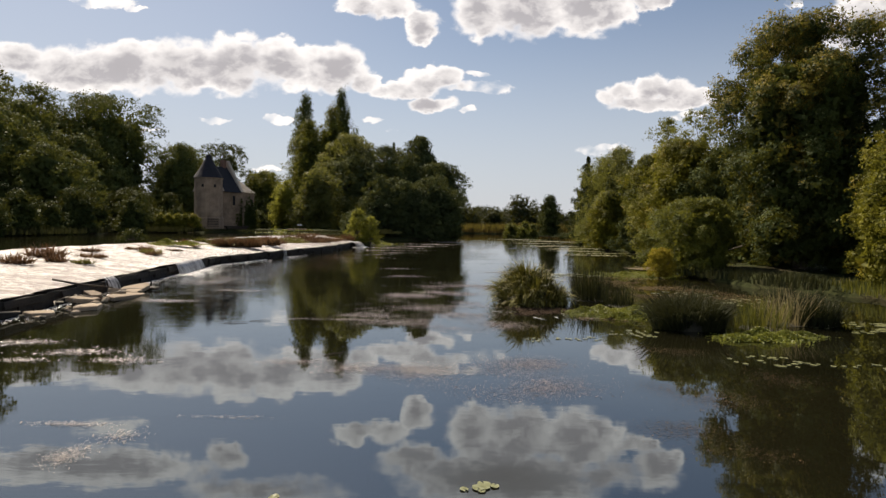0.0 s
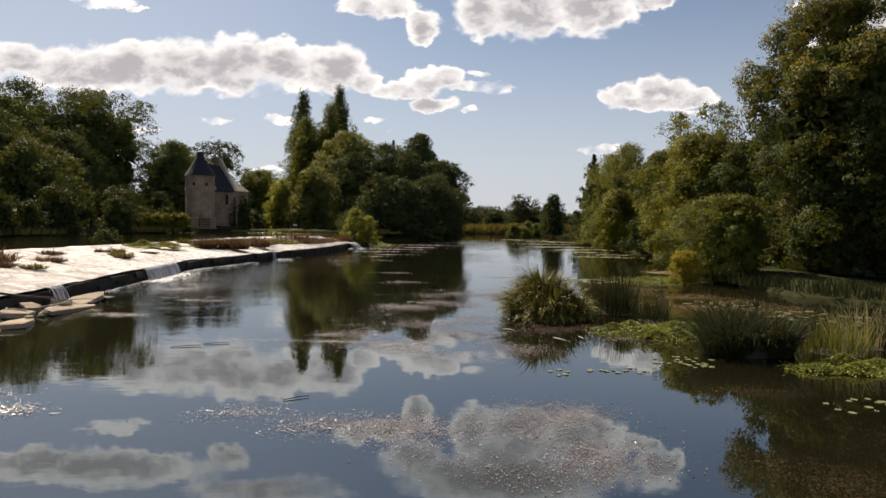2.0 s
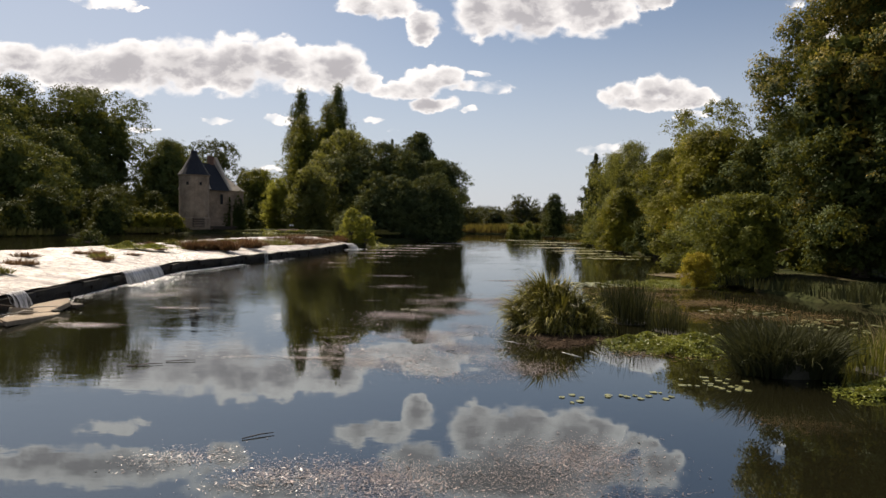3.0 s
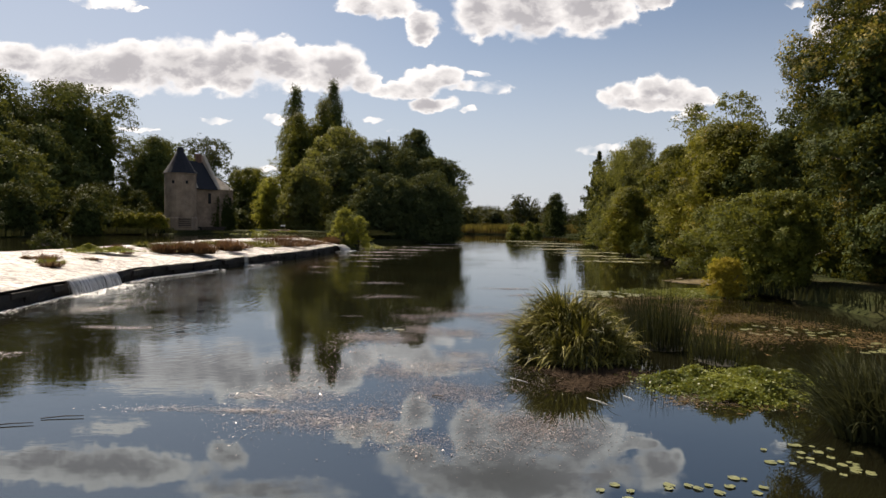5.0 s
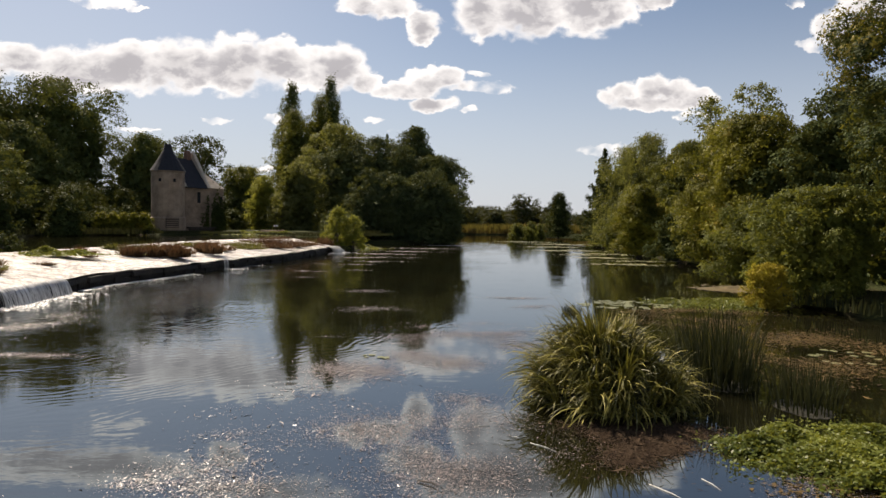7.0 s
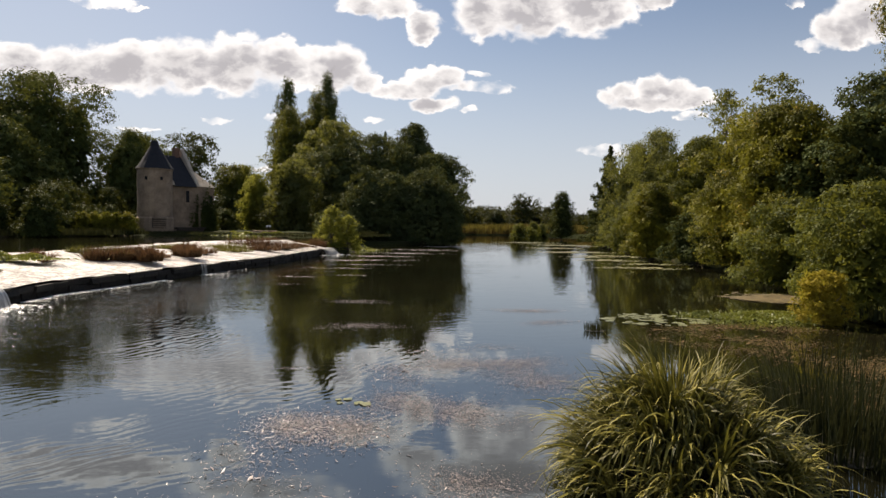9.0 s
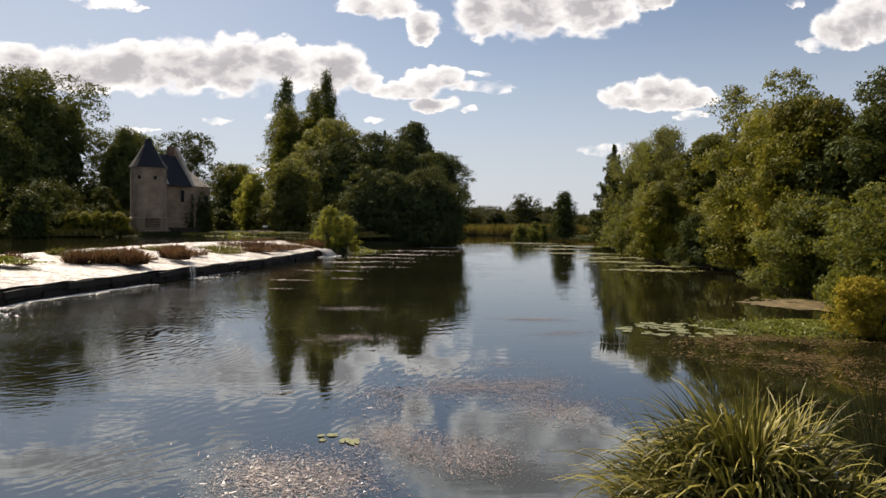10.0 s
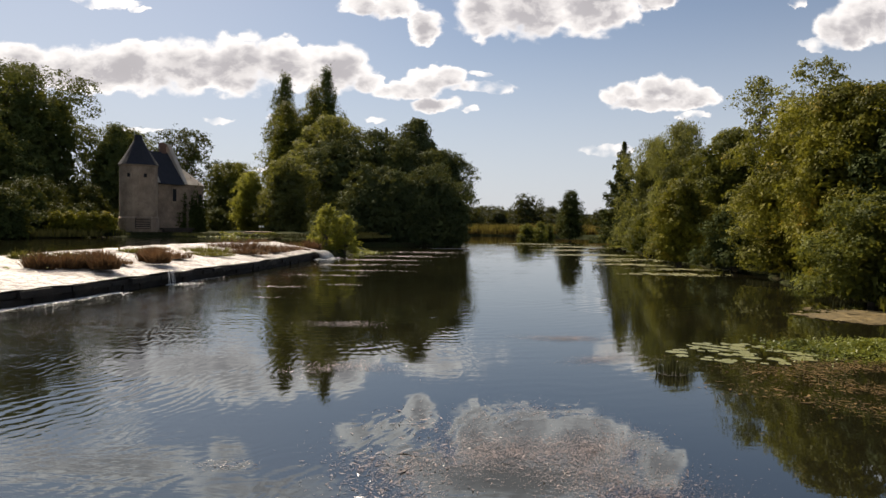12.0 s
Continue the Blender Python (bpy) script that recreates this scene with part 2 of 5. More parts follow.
def apron_material():
    """Wet weir apron: pale stone under a thin, broken sheet of running water."""
    m, n = material("wet_apron")
    at = place(n)
    run = n.add("ShaderNodeMapping", Vector=at, Scale=(0.7, 2.2, 1.0))
    a, b = n.noise(run.outputs[0], 0.5, 5.0, 0.6, 0.6), n.noise(at, 7.0, 6.0, 0.7)
    film = n.noise(run.outputs[0], 2.2, 5.0, 0.65, 0.8)
    # stone and foam are whitened: part of the sun's glare is painted in
    stone = n.ramp(n.math("ADD", n.math("MULTIPLY", a, 0.6), n.math("MULTIPLY", b, 0.4)), [(0.38, (0.12, 0.08, 0.06)), (0.52, (0.58, 0.53, 0.48))])
    foam = n.span(n.math("ADD", film, n.math("MULTIPLY", n.math("SUBTRACT", a, 0.5), 0.8)), 0.36, 0.58)
    colour = n.mix(n.math("MULTIPLY", foam, 0.6), stone, (0.70, 0.67, 0.64, 1))
    rough = n.span(film, 0.35, 0.6, 0.5, 0.28)
    speck = n.noise(at, 4.2, 6.0, 0.75, 0.6)
    colour = n.mix(n.span(speck, 0.49, 0.56, 0.0, 0.85), colour, (0.10, 0.065, 0.048, 1))
    patch = n.noise(run.outputs[0], 0.9, 5.0, 0.7, 1.2)
    # the near end carries less water and more dead growth
    patch = n.math("ADD", patch, n.span(n.add("ShaderNodeSeparateXYZ", i0=at).outputs[1], 16.0, 34.0, 0.05, -0.05))
    colour = n.mix(n.span(patch, 0.50, 0.59, 0.0, 0.8), colour, (0.12, 0.075, 0.052, 1))
    height = n.math("ADD", n.math("MULTIPLY", film, 0.05), n.math("MULTIPLY", n.math("ADD", b, speck), 0.06))
    finish(n, Base_Color=colour, Roughness=rough, IOR=1.55, Normal=bump(n, height, 1.0, 1.0))
    return m


def plain_material(name, colours, rough=0.8, scale=5.0, relief=0.3, spec=0.5):
    m, n = material(name)
    at = place(n)
    b = n.noise(at, scale, 5.0, 0.6)
    each = n.add("ShaderNodeNewGeometry").outputs["Random Per Island"]
    fac = n.math("ADD", n.math("MULTIPLY", b, 0.5), n.math("MULTIPLY", each, 0.5))
    finish(n, Base_Color=n.ramp(fac, [(0.25, colours[0]), (0.75, colours[1])]), Roughness=rough, Specular_IOR_Level=spec, Normal=bump(n, b, relief, 0.03))
    return m


M_WATER, M_GROUND, M_BARK = water_material(), ground_material(), bark_material()
M_APRON = apron_material()
M_WALL = stone_material("limestone", (0.12, 0.082, 0.055), (0.40, 0.295, 0.205), 0.0, 1.4)
M_COPING = stone_material("pale_coping", (0.26, 0.21, 0.16), (0.52, 0.45, 0.36))
# wet stone, nearly black: the face's backlit shade is in the colour
M_WEIR = stone_material("wet_shaded_stone", (0.005, 0.004, 0.003), (0.028, 0.020, 0.013), 0.05, 2.2)
M_SLAB = stone_material("broken_concrete", (0.14, 0.10, 0.065), (0.36, 0.285, 0.20))
M_SLATE = plain_material("slate", ((0.010, 0.011, 0.015), (0.030, 0.031, 0.038)), 0.85, 3.0, 0.6, 0.25)
M_BRICK = plain_material("chimney_brick", ((0.09, 0.05, 0.035), (0.18, 0.10, 0.07)), 0.9, 8.0)
M_OLDWOOD = plain_material("old_timber", ((0.02, 0.014, 0.01), (0.07, 0.05, 0.035)), 0.85, 6.0, 0.5)
M_WHITE = plain_material("white_paint", ((0.68, 0.68, 0.66), (0.82, 0.82, 0.8)), 0.5, 4.0)
M_DARK = plain_material("dark_opening", ((0.008, 0.008, 0.009), (0.02, 0.02, 0.022)), 0.6, 5.0, 0.3, 0.15)
M_GREEN = leaf_material("leaf_green", (0.030, 0.042, 0.010), (0.12, 0.13, 0.022), thin=0.28, gloss=0.12)
M_DEEP = leaf_material("leaf_deep_green", (0.046, 0.061, 0.028), (0.088, 0.105, 0.040), thin=0.12, mixed=0.2, gloss=0.03)
M_WILLOW = leaf_material("leaf_willow", (0.050, 0.062, 0.022), (0.14, 0.15, 0.05), thin=0.38, gloss=0.12)
M_YELLOW = leaf_material("leaf_yellow_green", (0.034, 0.042, 0.007), (0.19, 0.175, 0.018), (0.29, 0.19, 0.02), thin=0.24, gloss=0.1)
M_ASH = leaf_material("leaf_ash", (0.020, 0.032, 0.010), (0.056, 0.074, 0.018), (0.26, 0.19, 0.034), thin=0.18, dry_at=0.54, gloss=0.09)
# gold for the ash's top: sunlight put into the leaf colour
M_SUNTOP = leaf_material("leaf_sunlit_top", (0.10, 0.085, 0.016), (0.28, 0.215, 0.04), thin=0.25, gloss=0.12)
# darker copy of leaf_green, with the shade put into the leaf colour
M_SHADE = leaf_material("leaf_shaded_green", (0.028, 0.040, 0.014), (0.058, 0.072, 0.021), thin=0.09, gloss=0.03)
M_WOOD = leaf_material("leaf_dark_wood", (0.050, 0.070, 0.026), (0.088, 0.108, 0.034), thin=0.16, mixed=0.2, gloss=0.03)
M_LIME = leaf_material("leaf_sunlit_lime", (0.085, 0.10, 0.018), (0.26, 0.265, 0.05), thin=0.5)
M_FAR = leaf_material("leaf_far_wood", (0.010, 0.016, 0.009), (0.035, 0.045, 0.022), thin=0.12)
M_GOLD = leaf_material("leaf_gold", (0.16, 0.12, 0.015), (0.34, 0.26, 0.03), thin=0.4)
M_SEDGE = leaf_material("sedge_blade", (0.026, 0.030, 0.008), (0.31, 0.265, 0.06), (0.44, 0.33, 0.11), thin=0.12, mixed=0.8, gloss=0.2, rough=0.5)
M_REED = leaf_material("dark_rush", (0.010, 0.015, 0.006), (0.042, 0.044, 0.018), thin=0.15, through=(0.1, 0.1, 0.03))
M_RUSH = leaf_material("green_rush", (0.025, 0.035, 0.010), (0.10, 0.105, 0.03), (0.2, 0.16, 0.07), thin=0.25)
M_STRAW = leaf_material("dry_straw", (0.10, 0.08, 0.04), (0.30, 0.25, 0.13), thin=0.25, through=(0.4, 0.33, 0.15))
M_RUST = leaf_material("rusty_dock", (0.045, 0.028, 0.014), (0.16, 0.096, 0.046), thin=0.2, through=(0.3, 0.15, 0.07))
M_DRYGREEN = leaf_material("dull_green_plant", (0.04, 0.042, 0.013), (0.14, 0.13, 0.04), thin=0.25)
M_CRESS = leaf_material("watercress", (0.055, 0.076, 0.011), (0.20, 0.22, 0.036), thin=0.3, gloss=0.3, rough=0.45)
M_PAD = plain_material("lily_pad", ((0.10, 0.11, 0.045), (0.25, 0.25, 0.115)), 0.3, 3.0, 0.2)
M_WEED = plain_material("floating_weed", ((0.030, 0.020, 0.016), (0.35, 0.275, 0.25)), 0.36, 4.0, 0.3, 0.5)
M_PALE = plain_material("pale_weed", ((0.12, 0.09, 0.075), (0.48, 0.42, 0.38)), 0.65, 4.0, 0.3, 0.3)
M_LITTER = plain_material("reed_litter", ((0.020, 0.013, 0.008), (0.085, 0.056, 0.034)), 0.85, 4.0, 0.3, 0.08)
M_DUCK = plain_material("duckweed", ((0.10, 0.10, 0.035), (0.24, 0.22, 0.09)), 0.6, 3.0)
M_MUD = plain_material("mud_mat", ((0.075, 0.056, 0.022), (0.18, 0.13, 0.05)), 0.7, 2.0)
M_FOAM = plain_material("foam", ((0.7, 0.7, 0.7), (0.9, 0.9, 0.9)), 0.5, 6.0)
M_FALL = plain_material("falling_water", ((0.26, 0.25, 0.24), (0.70, 0.69, 0.68)), 0.35, 6.0)
M_TWIG = plain_material("bleached_twig", ((0.16, 0.13, 0.1), (0.42, 0.37, 0.3)), 0.8, 8.0)
M_BAY = plain_material("bay_weed", ((0.035, 0.025, 0.010), (0.15, 0.098, 0.036)), 0.8, 2.0, 0.3, 0.12)
M_SUNK = plain_material("sunken_weed", ((0.020, 0.014, 0.007), (0.095, 0.060, 0.026)), 0.8, 2.0, 0.3, 0.1)
M_BLEACHED = plain_material("bleached_reed", ((0.5, 0.48, 0.42), (0.75, 0.73, 0.68)), 0.6, 8.0)
M_FIELD = leaf_material("ripe_reedbed", (0.07, 0.045, 0.020), (0.19, 0.12, 0.045), thin=0.2)


# ---- helpers for meshes ----
def mesh(name, verts, faces, mat, smooth=False):
    me = bpy.data.meshes.new(name)
    me.from_pydata([tuple(v) for v in verts], [], faces)
    me.materials.append(mat)
    if smooth:
        me.shade_smooth()
    return me


def loose(name, corners, mat):
    """A mesh of loose triangles or quads from an array of shape (count, 3 or 4, 3)."""
    me = bpy.data.meshes.new(name)
    count, k = corners.shape[:2]
    me.vertices.add(count * k)
    me.loops.add(count * k)
    me.polygons.add(count)
    me.vertices.foreach_set("co", np.ascontiguousarray(corners, np.float32).ravel())
    me.loops.foreach_set("vertex_index", np.arange(count * k, dtype=np.int32))
    me.polygons.foreach_set("loop_start", np.arange(0, count * k, k, dtype=np.int32))
    me.update(calc_edges=True)
    me.materials.append(mat)
    return me


def strips(name, lines, widths, mat, side=None):
    """Ribbons: lines of shape (count, k, 3) with half widths (count, k); each ribbon is one island."""
    count, k = lines.shape[:2]
    run = np.diff(lines, axis=1, append=2 * lines[:, -1:] - lines[:, -2:-1])
    if side is None:
        side = np.cross(run[:, 0], np.array([0.0, 0.0, 1.0])) + np.random.default_rng(5).normal(0, 0.15, (count, 3))
    side = side / (np.linalg.norm(side, axis=-1, keepdims=True) + 1e-9)
    a = lines + side[:, None] * widths[..., None]
    b = lines - side[:, None] * widths[..., None]
    co = np.stack([a, b], 2).reshape(-1, 3)
    base = (np.arange(count) * k * 2)[:, None] + (np.arange(k - 1) * 2)[None]
    faces = np.stack([base, base + 1, base + 3, base + 2], -1).reshape(-1, 4)
    me = bpy.data.meshes.new(name)
    me.vertices.add(len(co))
    me.loops.add(faces.size)
    me.polygons.add(len(faces))
    me.vertices.foreach_set("co", co.astype(np.float32).ravel())
    me.loops.foreach_set("vertex_index", faces.astype(np.int32).ravel())
    me.polygons.foreach_set("loop_start", np.arange(0, faces.size, 4, dtype=np.int32))
    me.update(calc_edges=True)
    me.materials.append(mat)
    return me


def tube(path, radii, sides=8):
    """Verts and faces of a tapered tube along a path."""
    verts, faces = [], []
    for k, (p, r) in enumerate(zip(path, radii)):
        run = (path[min(k + 1, len(path) - 1)] - path[max(k - 1, 0)]).normalized()
        a = run.orthogonal().normalized()
        b = run.cross(a)
        for s in range(sides):
            w = math.tau * s / sides
            verts.append(p + (a * math.cos(w) + b * math.sin(w)) * r)
    for k in range(len(path) - 1):
        for s in range(sides):
            q = (s + 1) % sides
            faces.append((k * sides + s, k * sides + q, (k + 1) * sides + q, (k + 1) * sides + s))
    faces.append(tuple(range(sides))[::-1])
    faces.append(tuple(range((len(path) - 1) * sides, len(path) * sides)))
    return verts, faces


def join(pieces):
    verts, faces = [], []
    for v, f in pieces:
        base = len(verts)
        verts += v
        faces += [tuple(i + base for i in face) for face in f]
    return verts, faces


def block(x0, x1, y0, y1, z0, z1):
    v = [Vector(p) for p in ((x0, y0, z0), (x1, y0, z0), (x1, y1, z0), (x0, y1, z0), (x0, y0, z1), (x1, y0, z1), (x1, y1, z1), (x0, y1, z1))]
    return v, [(3, 2, 1, 0), (4, 5, 6, 7), (0, 1, 5, 4), (1, 2, 6, 5), (2, 3, 7, 6), (3, 0, 4, 7)]


def thing(name, label, category, at=(0, 0, 0), turn=0.0, group="", kind=""):
    ob = new(name)
    ob.empty_display_size = 0.3
    ob.matrix_basis = pose(*at, 0, 0, turn)
    return tagged(ob, label, category, group, kind)


def part(name, me, parent, label="", kind=""):
    ob = new(name, me)
    ob.parent = parent
    return tagged(ob, label, kind=kind)


def smoothstep(a, b, x):
    t = np.clip((x - a) / (b - a), 0, 1)
    return t * t * (3 - 2 * t)


# ---- ground and water ----
WEIR = [(-9.9, 2), (-10.3, 9), (-10.7, 15.5), (-11.2, 20), (-11.7, 25), (-12.2, 30), (-12.5, 34.5), (-11.7, 38.5), (-10.7, 44), (-9.6, 50), (-9.0, 58), (-8.7, 62.8)]
WEIR_X, WEIR_Y = np.array([p[0] for p in WEIR]), np.array([p[1] for p in WEIR])
LIP, CREST = 0.5, 1.1


def left_shore(y):
    """Where the lower river's left bank stands, also behind the weir's wall."""
    return np.interp(y, [-200, -20, 2, 9, 16, 28, 35, 43.5, 57, 63, 66, 72, 76, 82, 84.5, 86.5, 93.5, 110, 150, 175],
                     [-12, -10.6, -10.8, -11.1, -11.5, -12.8, -13.3, -11.5, -9.9, -9.4, -7.6, -6.6, -8.0, -8.2, -5, 0.6, 1.8, 2.6, 0, -8])


def right_shore(y):
    return np.interp(y, [-200, 0, 18, 22, 25.5, 30, 33, 36.5, 42, 50, 56, 75, 95, 110, 150, 175],
                     [18, 18, 17.0, 15.0, 13.2, 12.0, 12.2, 14.2, 15.8, 16.6, 17.8, 18.6, 21, 26, 42, 55])


def crest_x(y):
    return np.interp(y, [-20, 10, 20, 30, 40, 52, 66], [-18, -18, -18.5, -18.2, -17.0, -16.5, -15.0])


def ground_height(x, y):
    bend = 0.5 * np.sin(y * 0.9) + 0.35 * np.sin(y * 2.3 + 1)
    into = np.minimum(x - left_shore(y), right_shore(y) + bend * 0.6 - x)
    into = np.minimum(into, 152 + 2 * np.sin(x * 0.15) - y)
    wet = smoothstep(-0.6, 0.9, into)
    land = np.where(x < 0, 1.25, 0.42) + 0.15 * np.sin(x * 0.5) * np.cos(y * 0.4)
    land = np.where((x < 4) & (x > -13) & (y > 61.2), 0.45, land)
    land = np.where(y > 130, 0.5, land)
    # the weir's foot and the pond above it
    behind = (x < left_shore(y) + 0.8) & (y < 77) & (x < left_shore(y) - 0.06 * np.clip(y - 62, 0, 15) * 10) & (y > -60)
    pond_in = np.minimum(np.minimum(x + 33 + 1.5 * np.sin(y * 0.3) - np.clip((y - 62) * 1.2, 0, 6), 76 + 0.5 * (x + 20) * (x > -20) - y), y + 40)
    pond = smoothstep(-0.5, 1.5, pond_in)
    left_land = 1.3 * (1 - pond) + 0.2 * pond
    land = np.where(behind, left_land, land)
    return land * (1 - wet) - 0.9 * wet


def build_ground():
    def steps(lo, hi, far):
        out = [lo - f for f in far[::-1]] + list(np.arange(lo, hi + 0.5, 1.0)) + [hi + f for f in far]
        return np.array(out, float)
    xs, ys = steps(-60, 60, (6, 15, 35, 80, 180, 400, 900, 2000, 3500)), steps(-20, 170, (6, 15, 35, 80, 180, 400, 900, 2000, 3500))
    gx, gy = np.meshgrid(xs, ys)
    gz = ground_height(gx, gy)
    verts = np.stack([gx, gy, gz], -1).reshape(-1, 3)
    w = len(xs)
    faces = [(j * w + i, j * w + i + 1, (j + 1) * w + i + 1, (j + 1) * w + i) for j in range(len(ys) - 1) for i in range(w - 1)]
    ob = new("ground", mesh("ground", verts, faces, M_GROUND, True))
    tagged(ob, "grassy river banks and meadow reaching the horizon", "ground", kind="structure")


def build_water():
    ob = new("water", mesh("water", [(-13.5, -190, 0), (70, -190, 0), (70, 175, 0), (-13.5, 175, 0)], [(0, 1, 2, 3)], M_WATER))
    tagged(ob, "still murky river mirroring clouds and trees", "river", kind="structure")
    ys = np.arange(-38, 79, 2.0)
    verts, faces = [], []
    for k, y in enumerate(ys):
        verts += [(-40, y, 1.03), (float(crest_x(y)) + 0.3, y, 1.03)]
        if k:
            faces.append((2 * k - 2, 2 * k - 1, 2 * k + 1, 2 * k))
    pond = new("water_above_weir", mesh("pond", verts, faces, M_WATER))
    tagged(pond, "dark shaded millpond held above the weir", "pond", kind="structure")


build_ground()
build_water()


# ---- weir ----
def weir_point(y):
    return float(np.interp(y, WEIR_Y, WEIR_X))


def build_weir():
    weir = thing("weir", "low stone weir with wet pale apron and dark face", "weir", kind="structure")
    rng = np.random.default_rng(3)
    ys = np.arange(-6, 63.3, 0.5)
    cols = 26
    verts, faces = [], []
    for j, y in enumerate(ys):
        xa, xb = weir_point(max(y, 2)) - 0.01 + 0.05 * noise.noise((0, y * 1.3, 7)), float(crest_x(y)) - 0.2
        narrow = 1.0 - 0.5 * smoothstep(56, 63, y)
        xb = xa + (xb - xa) * narrow
        for i in range(cols):
            f = i / (cols - 1)
            x = xa + (xb - xa) * f
            z = LIP - 0.02 + (CREST - LIP) * f ** 0.9 + 0.045 * noise.noise((x * 0.9, y * 0.9, 0)) + 0.03 * noise.noise((x * 3, y * 3, 4))
            verts.append((x, y, z))
        if j:
            a, b = (j - 1) * cols, j * cols
            faces += [(a + i, b + i, b + i + 1, a + i + 1)[::-1] for i in range(cols - 1)]
    part("apron", mesh("apron", verts, faces, M_APRON, True), weir, "pale wet stone apron with running water")
    # coping stones along the lip, and the wall's courses under them
    y = -6.0
    while y < 62.8:
        long = rng.uniform(0.7, 1.2)
        x0, x1 = weir_point(max(y, 2)), weir_point(max(y + long, 2))
        v, f = block(0, 0.5, 0, long - 0.008, -0.2, 0)
        turn = math.atan2(-(x1 - x0), long)
        rise = LIP + rng.uniform(-0.10, -0.07)
        v = [Vector((p.x + rng.uniform(-0.05, 0.05), p.y, p.z + rng.uniform(-0.03, 0.02))) for p in v]
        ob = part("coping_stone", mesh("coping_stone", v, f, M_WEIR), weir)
        ob.matrix_basis = pose(x0 - 0.46 + rng.uniform(-0.04, 0.04), y, rise, 0, 0, math.degrees(turn))
        y += long
    for course in range(2):
        z1 = LIP - 0.27 - course * 0.22
        y = -6.0 + 0.4 * course
        while y < 62.6:
            long = rng.uniform(0.6, 1.1)
            x0, x1 = weir_point(max(y, 2)), weir_point(max(y + long, 2))
            turn = math.atan2(-(x1 - x0), long)
            v, f = block(0, 0.5, 0, long - 0.01, -0.24 - (0.3 if course else 0), 0)
            v = [Vector((p.x + rng.uniform(-0.05, 0.05), p.y, p.z + rng.uniform(-0.03, 0.03))) for p in v]
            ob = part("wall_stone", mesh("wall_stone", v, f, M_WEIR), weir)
            ob.matrix_basis = pose(x0 - 0.53 + rng.uniform(-0.04, 0.03), y, z1, 0, 0, math.degrees(turn))
            y += long
    return weir


weir = build_weir()


def waterfall(y0, y1, label, lean=0.4, rich=1.0):
    """Thin sheets and threads of water that drop over the lip, and the foam where they land."""
    rng = np.random.default_rng(int(y0 * 10))
    fall = thing("waterfall", label, "waterfall", (0, 0, 0), group="spills over the weir")
    count = int((y1 - y0) * 70 * rich)
    ys = rng.uniform(y0, y1, count)
    xs = np.array([weir_point(y) for y in ys]) + 0.07
    k = 6
    t = np.linspace(0, 1, k)
    lines = np.zeros((count, k, 3))
    out = rng.uniform(0.5, 1.0, count) * lean
    lines[:, :, 0] = xs[:, None] + out[:, None] * t[None] ** 0.7
    lines[:, :, 1] = ys[:, None] + rng.normal(0, 0.03, (count, 1)) * t[None]
    lines[:, :, 2] = LIP + 0.03 - (LIP + 0.05) * t[None] ** 1.8
    widths = np.repeat(rng.gamma(1.2, 0.008 * rich ** 0.5, count)[:, None], k, 1) * (1 - 0.3 * t[None])
    part("falling_water", strips("falling_water", lines, widths, M_FALL, np.tile(np.array([0.15, 1.0, 0.0]), (count, 1))), fall)
    n = int((y1 - y0) * 420 * rich)
    fy = rng.uniform(y0 - 0.4, y1 + 0.4, n)
    fx = np.array([weir_point(y) for y in fy]) + 0.15 + rng.gamma(1.5, 0.25, n)
    part("foam", flakes("foam", fx, fy, 0.012, rng.uniform(0.015, 0.055, n), 0.15, M_FOAM, rng), fall, kind="stuff")


def flakes(name, xs, ys, z, size, tilt, mat, rng, slim=(0.35, 0.9)):
    """Small loose leaves or bits that lie on the water."""
    n = len(xs)
    w = rng.uniform(0, math.tau, n)
    a = np.stack([np.cos(w), np.sin(w), rng.normal(0, tilt, n)], -1) * np.asarray(size)[:, None]
    b = np.stack([-np.sin(w), np.cos(w), rng.normal(0, tilt, n)], -1) * (np.asarray(size) * rng.uniform(*slim, n))[:, None]
    c = np.stack([xs, ys, np.full(n, z) + rng.uniform(0, 0.012, n)], -1)
    corners = np.stack([c - a, c + a, c + b * 1.5], 1)
    corners[..., 2] = np.maximum(corners[..., 2], 0.003)
    return loose(name, corners, mat)


waterfall(20.7, 21.5, "narrow white spill over the weir's lip")
waterfall(28.0, 31.6, "broad white sheet of water over the weir", 0.4, 1.6)
waterfall(42.9, 43.3, "thin trickle over the weir's lip", 0.12)
waterfall(60.6, 63.0, "foaming spill at the weir's far end", 0.9, 2.6)


# ---- trees ----
def limb_tubes(rng, base_r, height, lobes, limbs):
    path = [Vector((0.15 * math.sin(k * 1.3) * k / 5, 0.12 * math.cos(k) * k / 5, height * k / 6)) for k in range(7)]
    path[0].z = -0.3
    pieces = [tube(path, [base_r * (1.25 if k == 0 else 1 - k / 7.5) for k in range(7)], 9)]
    order = sorted(range(len(lobes)), key=lambda k: -lobes[k][3])[:limbs]
    for k in order:
        tip = Vector(lobes[k][:3])
        start_z = max(0.25 * height, min(tip.z - 0.3 * math.hypot(tip.x, tip.y) - 0.5, height * 0.9))
        start = Vector((0, 0, start_z))
        mid = (start + tip) / 2 + Vector((rng.uniform(-0.2, 0.2), rng.uniform(-0.2, 0.2), 0.1 * (tip - start).length))
        r = base_r * 0.42 * (1 - 0.6 * start_z / height)
        pieces.append(tube([start, mid, tip], [r, r * 0.65, r * 0.2], 6))
    return join(pieces)


